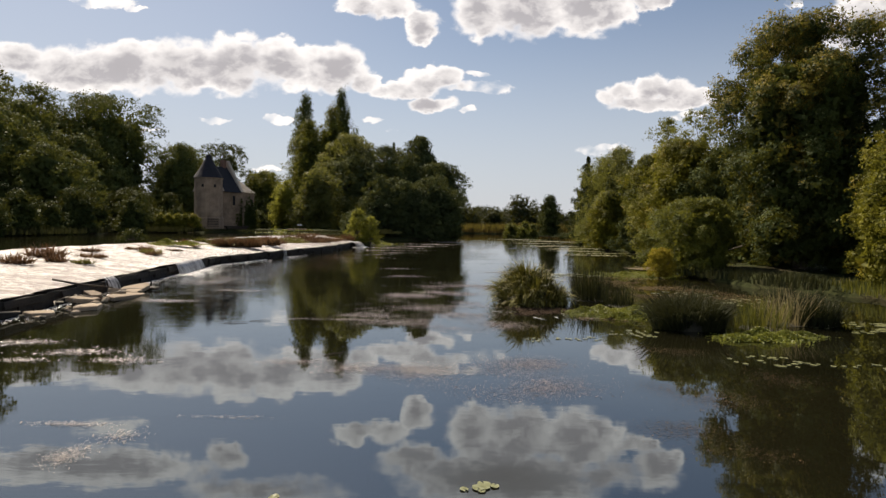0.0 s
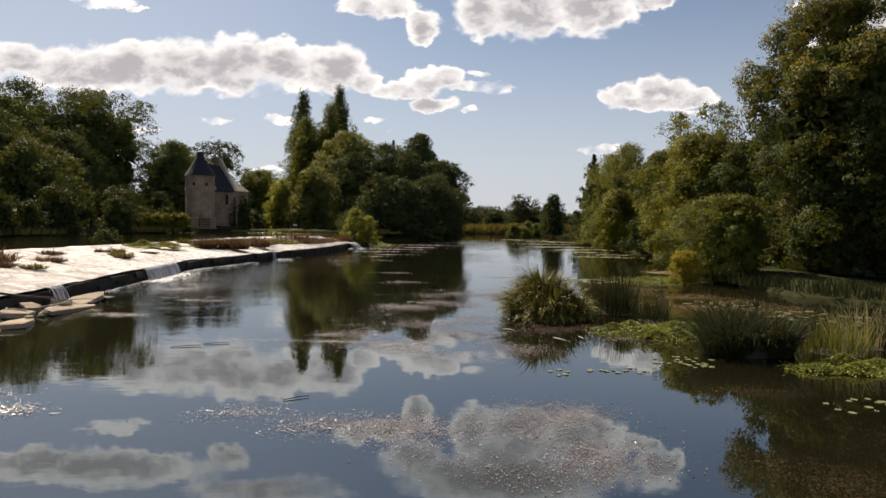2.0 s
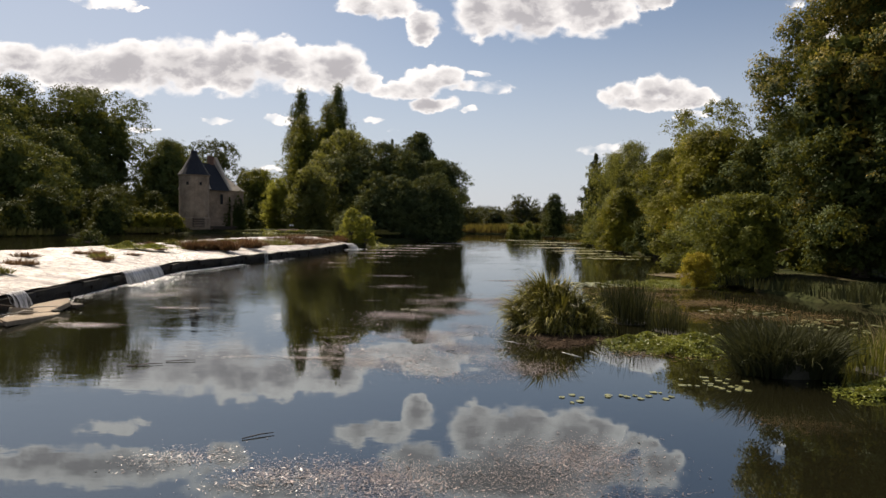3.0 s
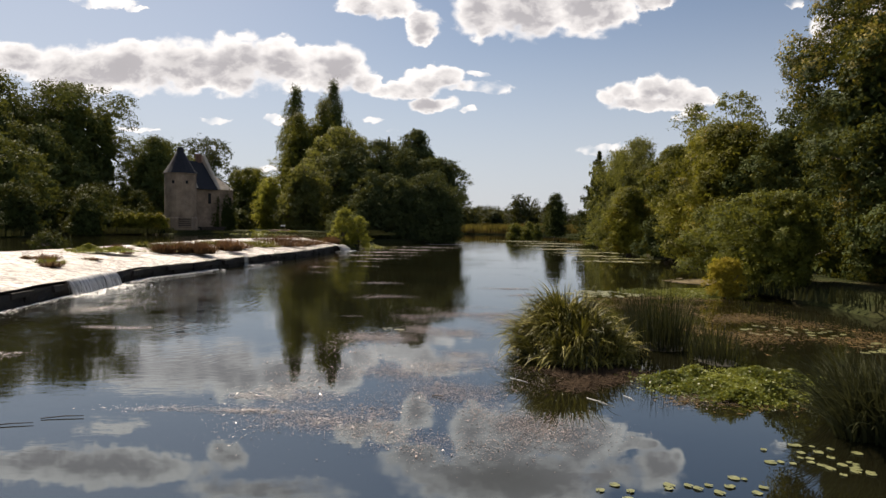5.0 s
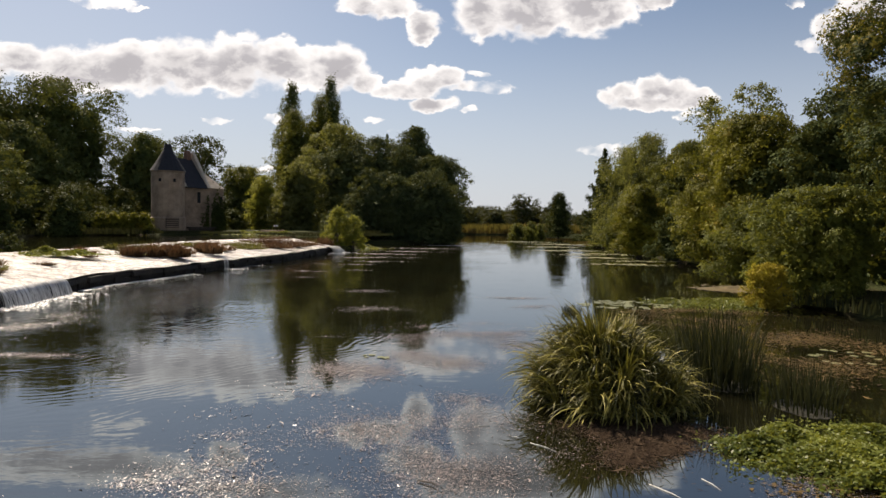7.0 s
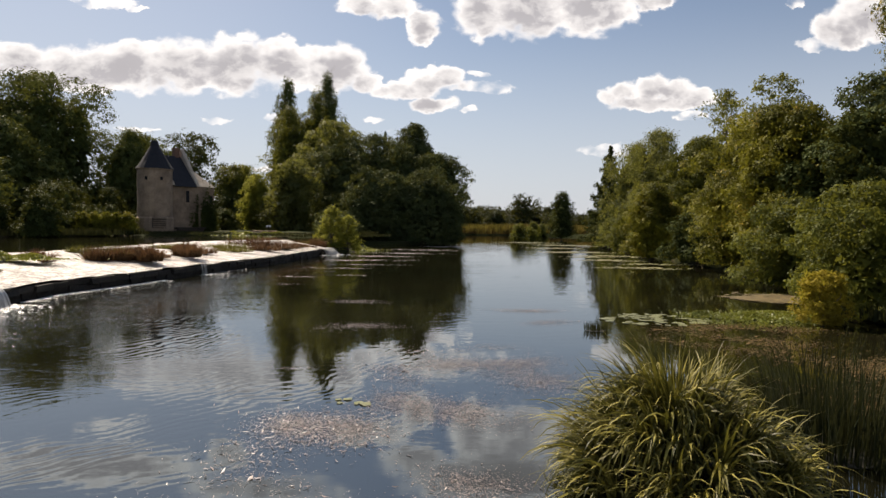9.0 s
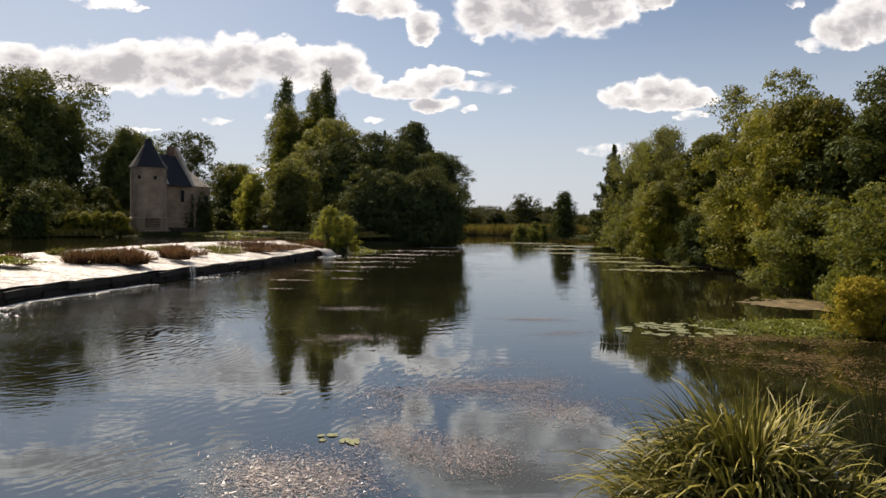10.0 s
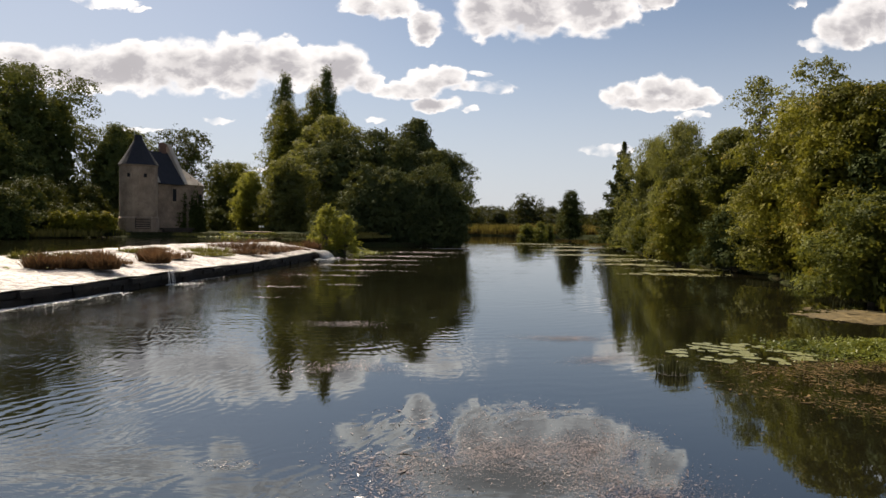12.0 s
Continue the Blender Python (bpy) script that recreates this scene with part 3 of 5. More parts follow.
def profile(kind, h):
    if kind == "poplar":
        return np.interp(h, [0, 0.1, 0.4, 0.65, 0.85, 0.95, 1], [0.6, 0.9, 1.0, 0.85, 0.5, 0.22, 0.02])
    if kind == "cone":
        return np.interp(h, [0, 0.15, 0.5, 0.8, 0.95, 1], [0.9, 1.0, 0.82, 0.52, 0.25, 0.05])
    if kind == "willow":
        return np.interp(h, [0, 0.15, 0.5, 0.75, 0.9, 0.97, 1], [0.92, 1.0, 0.98, 0.78, 0.5, 0.27, 0.03])
    if kind == "broad":
        return np.interp(h, [0, 0.12, 0.4, 0.7, 0.88, 0.97, 1], [0.6, 0.85, 1.0, 0.97, 0.72, 0.4, 0.05])
    if kind == "spreading":
        return np.interp(h, [0, 0.12, 0.4, 0.7, 0.88, 0.96, 1], [0.6, 0.85, 1.0, 1.0, 0.86, 0.6, 0.25])
    if kind == "shrub":
        return np.interp(h, [0, 0.2, 0.6, 0.85, 0.96, 1], [0.95, 1.0, 0.85, 0.55, 0.28, 0.03])
    return np.interp(h, [0, 0.15, 0.45, 0.75, 0.9, 0.97, 1], [0.7, 0.88, 1.0, 0.8, 0.52, 0.28, 0.03])


def billow(p, length, rng, waves=6):
    """Smooth random swell over points, about -1 to 1, with the given wavelength."""
    way = rng.normal(0, 1, (waves, 3))
    way /= np.linalg.norm(way, axis=1, keepdims=True)
    way *= rng.uniform(0.7, 1.3, (waves, 1)) * math.tau / length
    return np.sin(p @ way.T + rng.uniform(0, math.tau, waves)).sum(1) / math.sqrt(waves)


def unit(a):
    return a / (np.linalg.norm(a, axis=-1, keepdims=True) + 1e-9)


def boughs(rng, radius, high, foot, kind, deep, airy):
    """The clumps of a crown, as rows of centre and half sizes: heads of all sizes round an uneven outline."""
    n = {"poplar": 150, "cone": 170, "shrub": 60, "willow": 120}.get(kind, 130)
    n = int(n * (1 - 0.5 * min(airy, 0.8)))
    h = (np.arange(n) + rng.random(n)) / n
    h = 1 - (1 - h) ** 0.9
    w = np.arange(n) * 2.39996 + rng.uniform(-0.5, 0.5, n)
    ring = np.stack([np.cos(w), np.sin(w), h * 2.4], -1)
    swell = 1 + {"poplar": 0.12, "cone": 0.14, "shrub": 0.24, "spreading": 0.22}.get(kind, 0.30) * billow(ring, 2.6, rng) + 0.13 * billow(ring, 1.1, rng)
    reach = profile(kind, h) * radius * np.clip(swell, 0.5, 1.4)
    inner = rng.random(n) < 0.22
    q = np.where(inner, rng.uniform(0.15, 0.7, n), rng.uniform(0.74, 1.02, n))
    q = np.where(rng.random(n) < 0.1, q * 1.14, q)
    lo, up = {"poplar": (0.15, 0.36), "cone": (0.10, 0.24), "shrub": (0.16, 0.30), "willow": (0.15, 0.30)}.get(kind, (0.12, 0.29))
    size = radius * (lo + (up - lo) * rng.random(n) ** 1.4)
    out = np.maximum(reach * q - size * 0.55, 0)
    tall = {"poplar": 1.9, "cone": 1.6, "willow": 1.25}.get(kind, 0.78)
    z = np.minimum(high * foot + high * (1 - foot) * h, high - size * tall * (0.4 if kind in ("poplar", "cone") else 0.85))
    z = np.maximum(z, size * tall * 0.55)
    return np.stack([np.cos(w) * out, np.sin(w) * out * deep, z, size, size * deep ** 0.5, size * tall], -1)


def leaf_shell(rng, lob, radius, high, foot, kind, deep, count, size, mat, airy):
    """A crown's leaves: sprigs that clothe the upper side of each bough's clump, and a loose dark filling inside."""
    per = 7
    n = count // per
    weight = lob[:, 3] ** 2 * lob[:, 5] ** 0.3
    pick = rng.choice(len(lob), n, p=weight / weight.sum())
    way = rng.normal(0, 1, (n, 3))
    way[:, 2] += 0.45
    way = unit(way)
    f = 1 - np.minimum(rng.exponential(0.15, n), 0.8)
    f *= 1 + 0.16 * billow(lob[pick, :3] + way * lob[pick, 3:4], radius * 0.22, rng, 8)
    shoot = rng.random(n) < {"shrub": 0.13, "spreading": 0.10, "poplar": 0.02, "cone": 0.02}.get(kind, 0.035)
    f = np.where(shoot, 1 + rng.exponential(0.15 if kind in ("shrub", "spreading") else 0.09, n), f)
    p = lob[pick, :3] + way * lob[pick, 3:6] * f[:, None]
    p[:, 2] += shoot * (f - 1) * lob[pick, 3] * (1.2 if kind in ("shrub", "poplar", "spreading") else 0.0)
    gaps = billow(p, radius * 0.3, rng, 8) + 0.8 * billow(p, radius * 0.12, rng, 8)
    p_keep = gaps + rng.normal(0, 0.3, n) > -1.15 + 1.6 * airy
    p, way, pick = p[p_keep], way[p_keep], pick[p_keep]
    n = len(p)
    if kind == "willow":
        p[:, 2] -= rng.exponential(0.25, n) * lob[pick, 3] * (way[:, 2] < 0.3)
    spread = np.maximum(size * 0.8, lob[pick, 3] * 0.075)[:, None, None] * np.array([1.0, 1.0, 1.5 if kind in ("willow", "poplar") else 0.7])
    at = (p[:, None] + rng.normal(0, 1, (n, per, 3)) * spread).reshape(-1, 3)
    norm = np.repeat(way, per, 0)
    long = size * rng.uniform(0.6, 1.35, len(at))
    if airy < 0.3:
        m = len(at) // 7
        hh, ww, q = rng.uniform(0.02, 0.8, m), rng.uniform(0, math.tau, m), np.sqrt(rng.random(m)) * 0.62
        rr = profile(kind, hh) * radius * q
        inside = np.stack([np.cos(ww) * rr, np.sin(ww) * rr * deep, high * foot + high * (1 - foot) * hh], -1)
        at = np.concatenate([at, inside])
        norm = np.concatenate([norm, rng.normal(0, 1, (m, 3))])
        long = np.concatenate([long, size * rng.uniform(2.2, 4.2, m)])
    at[:, 2] = np.maximum(at[:, 2], 0.05)
    count = len(at)
    axis = rng.normal(0, 1, (count, 3))
    axis -= norm * (axis * norm).sum(1, keepdims=True) * 0.6
    axis[:, 2] += {"willow": -1.2, "poplar": 0.6}.get(kind, -0.3)
    axis = unit(axis)
    side = unit(np.cross(axis, norm * 1.5 + rng.normal(0, 0.42, (count, 3)) + np.array([0, 0, 0.5])))
    wide = long * rng.uniform(0.3, 0.5, count) * (0.55 if kind == "willow" else 1.0)
    a, b = axis * long[:, None] * 0.5, side * wide[:, None]
    return loose("crown", np.stack([at - a + b, at + a, at - a - b], 1), mat)


def conifer_crown(rng, radius, high, foot, count, size, mat):
    """Whorls of drooping branches, shorter towards the tip, set with short needle sprays."""
    levels = 26
    k = rng.integers(0, levels, count)
    k = np.minimum(k, rng.integers(0, levels, count))
    h = (k + 0.5) / levels
    arms = 7
    arm = rng.integers(0, arms, count)
    w = arm * math.tau / arms + k * 1.9 + np.sin(k * 12.9 + arm * 78.2) * 0.3
    reach = radius * (1.02 - h) ** 0.85 * (0.78 + 0.3 * np.sin(k * 5.1 + arm * 3.7))
    t = rng.random(count) ** 0.6
    wide = reach * 0.16 * (1.1 - t)
    off = rng.normal(0, 1, count) * wide
    r = reach * t
    at = np.stack([np.cos(w) * r - np.sin(w) * off, np.sin(w) * r + np.cos(w) * off,
                   high * (foot + (1 - foot) * h) - 0.22 * r + 0.14 * reach * t ** 3 - rng.exponential(0.10, count) * reach * 0.5], -1)
    at[:, 2] += high * 0.028 * np.sin(k * 7.7 + arm * 41.3) + rng.normal(0, 0.012, count) * high
    at[:, 2] = np.clip(at[:, 2], 0.1, high)
    tip = rng.random(count) < 0.015
    at[tip] = np.stack([rng.normal(0, 0.05, tip.sum()), rng.normal(0, 0.05, tip.sum()), high * rng.uniform(0.93, 1.0, tip.sum())], -1)
    axis = unit(np.stack([np.cos(w), np.sin(w), np.full(count, -0.25)], -1) + rng.normal(0, 0.45, (count, 3)))
    side = unit(np.cross(axis, rng.normal(0, 0.6, (count, 3)) + np.array([0, 0, 1.0])))
    long = size * rng.uniform(0.6, 1.4, count)
    a, b = axis * long[:, None] * 0.5, side * long[:, None] * 0.22
    return loose("crown", np.stack([at - a + b, at + a, at - a - b], 1), mat)


def tree(name, label, x, y, z, top, radius, kind, mat, leaves, size, seed, foot=0.12, deep=1.0, category="tree", trunk=None, airy=0.0, sun_top=None):
    """top: height of the crown's top above the water; radius: across; deep: radius along y over that along x; foot: where the crown starts."""
    rng = np.random.default_rng(seed)
    high = top - z
    ob = thing(name, label, category, (x, y, z), rng.uniform(0, 0.01))
    if kind == "conifer":
        limbs, crown = [], conifer_crown(rng, radius, high, foot, leaves * 2, size * 0.8, mat)
    else:
        limbs = boughs(rng, radius, high, foot, kind, deep, airy)
        near = x > 8 and 18 < y < 75
        more, less = (1.9, 0.42) if near else (0.9, 0.5) if mat == M_SHADE else (0.8, 0.8) if mat == M_FAR else (1.2, 0.45)
        crown = leaf_shell(rng, limbs, radius, high, foot, kind, deep, int(leaves * more), size * less, mat, airy)
    verts, faces = limb_tubes(rng, trunk or max(0.05, radius * 0.075), high * (0.96 if kind == "conifer" else 0.8), limbs, 22 if airy > 0.3 else 12 if radius > 2 else 5)
    part("trunk", mesh("trunk", verts, faces, M_BARK, True), ob)
    part("crown", crown, ob)
    # a second, golden leaf layer paints sunlight onto the upper boughs
    if sun_top:
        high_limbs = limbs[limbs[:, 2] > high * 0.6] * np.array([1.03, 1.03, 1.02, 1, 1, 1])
        part("crown_top", leaf_shell(rng, high_limbs, radius, high, foot, kind, deep, int(leaves * 0.45), size * less, sun_top, 0.35), ob, "top leaves coloured gold as if sunlit")
    return ob


# left bank of the millpond
tree("tree", "tall dark broadleaf tree on the millpond bank", -44.5, 58, 1.2, 19.0, 5.2, "round", M_WOOD, 26000, 0.55, 11, 0.08)
tree("tree", "rounded dark broadleaf tree on the millpond bank", -50, 75, 1.2, 16.0, 6.5, "round", M_WOOD, 24000, 0.6, 12, 0.03)
tree("tree", "big domed green chestnut-like tree on the millpond bank", -49, 92, 1.2, 20.2, 8.0, "broad", M_WOOD, 36000, 0.55, 13, 0.02)
tree("tree", "rounded green tree close beside the manor", -36.5, 88, 1.2, 12.8, 3.6, "round", M_WOOD, 18000, 0.45, 14, 0.02)
tree("tree", "spreading oak with open branches behind the manor", -39.2, 114, 1.2, 15.8, 5.0, "spreading", M_SHADE, 16000, 0.6, 15, 0.36, trunk=0.4, airy=0.5)
tree("tree", "low green broadleaf tree behind the manor", -34, 122, 1.0, 11.8, 5.0, "round", M_GREEN, 16000, 0.5, 16, 0.02)
tree("tree", "dark broadleaf tree at the back of the millpond", -57.5, 88, 1.2, 20.4, 7.2, "broad", M_WOOD, 30000, 0.6, 17, 0.02)
tree("tree", "dark broadleaf tree at the back of the millpond", -46, 66, 1.2, 13.5, 5, "round", M_WOOD, 20000, 0.55, 18, 0.02)
tree("tree", "dark broadleaf tree overhanging the millpond", -39, 62, 1.2, 9.5, 4.2, "round", M_WOOD, 18000, 0.45, 19, 0.02)
tree("tree", "dark broadleaf tree overhanging the millpond", -44, 49, 1.2, 12, 5, "round", M_WOOD, 18000, 0.5, 20, 0.02)
# the bank's shade is painted in through these shrubs' dark leaf colour
for k, (x, y, r, h) in enumerate(((-33.5, 50, 2.2, 3.4), (-33, 57, 2.4, 3.8), (-30.5, 62, 2.0, 3.2), (-33, 68, 2.6, 4.2), (-36, 74, 3.0, 5.0), (-34, 79, 2.2, 4.5))):
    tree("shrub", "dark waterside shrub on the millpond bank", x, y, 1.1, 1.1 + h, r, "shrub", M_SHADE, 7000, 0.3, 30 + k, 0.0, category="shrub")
for k in range(5):
    tree("hedge_bush", "clipped green hedge bush with a sunlit top", -28.6 + k * 0.7 - 1.2, 66.5 + k * 0.5, 1.15, 3.0, 0.9, "shrub", M_YELLOW, 4000, 0.22, 40 + k, 0.0, category="hedge")

tree("tree", "dark tree filling the wood beside the manor", -40, 97, 1.2, 13.5, 6.0, "round", M_WOOD, 18000, 0.55, 21, 0.0)
tree("tree", "dark tree filling the wood beside the manor", -46, 80, 1.2, 12.5, 5.5, "round", M_WOOD, 18000, 0.6, 22, 0.0)
tree("tree", "green tree between manor and poplars", -30.5, 108, 1.0, 10.5, 4.5, "round", M_GREEN, 14000, 0.5, 23, 0.0)

tree("shrub", "dark straggling bush on the weir's crest", -18.4, 37.6, 1.0, 1.8, 0.8, "shrub", M_SHADE, 2500, 0.2, 48, 0.0, category="shrub", airy=0.6)

# wooded island
tree("poplar_tree", "tall slender dark poplar on the island", -28.0, 128, 0.8, 26.6, 3.5, "poplar", M_WOOD, 28000, 0.5, 51, 0.05)
tree("poplar_tree", "tall slender dark poplar on the island", -20.6, 126.6, 0.8, 27.5, 3.5, "poplar", M_WOOD, 26000, 0.5, 52, 0.05)
tree("poplar_tree", "lower green poplar in front of the tall ones", -21.2, 120, 0.8, 23.6, 5.4, "cone", M_GREEN, 26000, 0.5, 53, 0.0)
tree("poplar_tree", "lower green poplar in front of the tall ones", -25.0, 118, 0.8, 20.6, 5.8, "cone", M_GREEN, 24000, 0.5, 54, 0.0)
tree("willow_tree", "broad grey-green willow on the island shore", -14.6, 102, 0.8, 16.2, 5.8, "broad", M_WILLOW, 36000, 0.5, 55, 0.0)
tree("willow_tree", "broad grey-green willow on the island shore", -9.2, 99.5, 0.8, 14.2, 5.6, "broad", M_DEEP, 32000, 0.5, 56, 0.0)
tree("tree", "dark tall tree at the island's point", -3.9, 104, 0.8, 16.4, 5.0, "round", M_DEEP, 34000, 0.5, 57, 0.0)
tree("tree", "dark tree leaning over the water at the island's point", -0.8, 98.5, 0.8, 11.6, 4.2, "round", M_DEEP, 26000, 0.45, 58, 0.38)
tree("tree", "low dark tree at the island's point", -2.9, 97, 0.7, 9.4, 4.0, "broad", M_DEEP, 22000, 0.45, 66, 0.0)
tree("tree", "dark tree filling the island's wood", -13, 97.5, 0.8, 12.4, 5.0, "broad", M_DEEP, 20000, 0.5, 64, 0.0)
tree("tree", "dark tree filling the island's wood", -6.2, 97.5, 0.8, 12.4, 4.6, "broad", M_DEEP, 20000, 0.5, 65, 0.0)
tree("conifer_tree", "dark conifer tip among the island trees", -8.9, 112, 0.8, 16.4, 2.0, "conifer", M_DEEP, 9000, 0.45, 59, 0.02)
tree("tree", "yellow-green small tree at the island's edge", -23.6, 95, 0.9, 8.4, 2.5, "round", M_LIME, 12000, 0.4, 60, 0.0, airy=0.28)
tree("willow_tree", "pale low willow at the island's edge", -18.2, 91, 0.9, 9.9, 3.5, "round", M_WILLOW, 18000, 0.42, 61, 0.0, airy=0.25)
tree("shrub", "sunlit feathery willow bush beside the weir's end", -9.0, 66.2, 0.2, 3.7, 1.5, "shrub", M_LIME, 12000, 0.22, 62, 0.0, category="shrub", airy=0.4)
tree("shrub", "lower sunlit willow bush beside the weir's end", -7.7, 66.9, 0.1, 3.0, 1.25, "shrub", M_LIME, 9000, 0.22, 67, 0.0, category="shrub", airy=0.4)
# undergrowth: its dark leaf colour stands in for the trees' shade
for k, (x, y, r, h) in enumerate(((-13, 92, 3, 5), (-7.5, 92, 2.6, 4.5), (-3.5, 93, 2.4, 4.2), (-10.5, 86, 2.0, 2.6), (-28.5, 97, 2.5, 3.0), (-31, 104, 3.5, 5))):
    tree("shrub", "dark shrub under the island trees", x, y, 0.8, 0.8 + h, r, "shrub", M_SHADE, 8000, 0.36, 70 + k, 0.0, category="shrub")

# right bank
tree("tree", "large dark ash tree with sunlit top on the bank", 17.4, 30.8, 0.4, 12.4, 4.0, "spreading", M_ASH, 76000, 0.24, 83, 0.03, airy=0.1, sun_top=M_SUNTOP)
tree("tree", "yellow-green broadleaf tree with dense foliage on the bank", 17.4, 23.8, 0.4, 6.3, 2.6, "round", M_YELLOW, 26000, 0.24, 81, 0.0, airy=0.2)
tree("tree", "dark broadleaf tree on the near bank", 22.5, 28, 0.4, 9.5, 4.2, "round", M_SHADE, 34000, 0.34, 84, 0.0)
tree("tree", "green broadleaf tree with a rounded crown", 18.5, 50, 0.4, 8.9, 4.2, "round", M_YELLOW, 38000, 0.32, 85, 0.0)
tree("tree", "green broadleaf tree with a rounded crown", 16.8, 44.5, 0.4, 8.4, 3.2, "round", M_YELLOW, 30000, 0.3, 86, 0.0)
tree("tree", "airy willow top rising over the bank trees", 22.3, 63.5, 0.4, 13.2, 2.2, "round", M_WILLOW, 3600, 0.4, 87, 0.5, airy=0.5)
tree("tree", "airy willow top rising over the bank trees", 23.6, 58.5, 0.4, 13.2, 2.7, "round", M_WILLOW, 4600, 0.4, 88, 0.45, airy=0.5)
tree("willow_tree", "round grey-green willow in the bank row", 19.5, 71, 0.4, 10.9, 3.2, "willow", M_WILLOW, 26000, 0.38, 89, 0.0)
tree("willow_tree", "round grey-green willow in the bank row", 20.3, 80, 0.4, 10.8, 3.2, "willow", M_WILLOW, 24000, 0.4, 90, 0.0)
tree("conifer_tree", "dark pointed spruce in the bank row", 21.5, 95, 0.4, 12.6, 4.2, "conifer", M_SHADE, 14000, 0.4, 91, 0.0)
tree("tree", "yellowing small tree at the water's edge", 15.6, 60, 0.3, 5.7, 2.2, "round", M_YELLOW, 16000, 0.3, 92, 0.0)
tree("tree", "green tree in the bank row", 21.5, 66, 0.4, 9.8, 3.4, "round", M_GREEN, 26000, 0.36, 93, 0.0)
tree("tree", "dark green tree behind the bank row", 24, 47, 0.5, 10.8, 4.5, "round", M_DEEP, 26000, 0.4, 94, 0.0)
tree("tree", "dark green alder-like tree in the bank row", 18.6, 40.8, 0.4, 7.6, 2.8, "broad", M_SHADE, 26000, 0.36, 95, 0.0)
tree("shrub", "feathery green willow shrub at the shore", 14.6, 39.4, 0.2, 3.7, 2.1, "shrub", M_GREEN, 18000, 0.22, 96, 0.0, category="shrub")
tree("shrub", "golden-leaved shrub hanging over the water", 10.5, 30.5, 0.02, 1.4, 0.62, "broad", M_GOLD, 5000, 0.15, 97, 0.0, category="shrub", airy=0.3)
tree("shrub", "green shrub rising behind the golden one", 12.9, 31.6, 0.1, 3.9, 1.95, "broad", M_GREEN, 24000, 0.2, 101, 0.0, category="shrub")
tree("conifer_tree", "dark young conifer standing by the water", 20.2, 120.5, 0.4, 7.8, 2.6, "cone", M_SHADE, 12000, 0.4, 99, 0.0)
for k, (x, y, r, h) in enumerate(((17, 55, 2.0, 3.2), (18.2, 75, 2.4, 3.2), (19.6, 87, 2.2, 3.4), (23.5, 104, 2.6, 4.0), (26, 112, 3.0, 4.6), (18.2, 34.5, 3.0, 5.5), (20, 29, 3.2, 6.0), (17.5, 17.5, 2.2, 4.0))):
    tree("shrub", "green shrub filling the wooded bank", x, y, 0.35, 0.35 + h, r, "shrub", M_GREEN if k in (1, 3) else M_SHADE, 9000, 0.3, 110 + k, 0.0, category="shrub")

# far distance
rng_far = np.random.default_rng(200)
for k, (x, y, h, r) in enumerate(((60, 500, 25, 13), (30, 500, 15, 16), (5, 470, 16, 18), (95, 560, 13, 20), (130, 540, 15, 20), (-30, 420, 15, 20), (80, 450, 10, 14), (12, 330, 9, 9), (28, 360, 8, 8), (170, 560, 18, 24), (70, 640, 18, 30), (20, 640, 17, 30))):
    tree("tree", "distant tree on the far side of the meadow", x, y, 0.5, 0.5 + h, r, "round", M_FAR, 4500, 1.0, 210 + k, 0.0)


for k in range(22):
    tree("tree", "distant tree in the wooded skyline", -40 + k * 11.5 + rng_far.uniform(-3, 3), 560 + rng_far.uniform(-30, 60), 0.5, rng_far.uniform(11, 15) + (6 if 4 < k < 8 else 0) + 3 * math.sin(k * 0.8), rng_far.uniform(8, 12), "broad", M_FAR, 3000, 1.3, 240 + k, 0.0)


# ---- grasses, reeds, mats ----
def blades(rng, count, cx, cy, rx, ry, height, width, lean, droop, mat, z=0.0, k=6, pull=(0, 0), heading=None, floor=None):
    """Arching blades rooted in an ellipse; lean: how far tips go out, droop: how much they bend over."""
    w, q = rng.uniform(0, math.tau, count), np.sqrt(rng.random(count))
    root = np.stack([cx + rx * q * np.cos(w), cy + ry * q * np.sin(w), np.full(count, z)], -1)
    turn = w + rng.normal(0, 1.0, count) if heading is None else heading + rng.normal(0, 0.55, count)
    long = height * rng.uniform(0.6, 1.15, count) * (1.05 - 0.2 * q) * (1 + 0.25 * min(droop, 1))
    start = (0.05 + 0.45 * q) * lean * rng.uniform(0.3, 1.4, count)
    total = droop * rng.uniform(0.35, 1.5, count) * (0.6 + 0.5 * q)
    t = np.linspace(0, 1, k)[None]
    bow = start[:, None] + total[:, None] * t ** 1.6
    step = long[:, None] / (k - 1)
    reach = np.concatenate([np.zeros((count, 1)), np.cumsum(np.sin(bow[:, :-1]) * step, 1)], 1)
    lift = np.concatenate([np.zeros((count, 1)), np.cumsum(np.cos(bow[:, :-1]) * step, 1)], 1)
    lines = root[:, None] + np.stack([np.cos(turn)[:, None] * reach + pull[0] * t ** 1.7, np.sin(turn)[:, None] * reach + pull[1] * t ** 1.7, lift], -1)
    lines[..., 2] = np.maximum(lines[..., 2], (z if floor is None else floor) + 0.01)
    widths = width * rng.uniform(0.6, 1.3, count)[:, None] * (1 - t ** 2 * 0.95)
    side = np.stack([-np.sin(turn), np.cos(turn), rng.normal(0, 0.2, count)], -1) + rng.normal(0, 0.35, (count, 3))
    return strips("blades", lines, widths, mat, side)


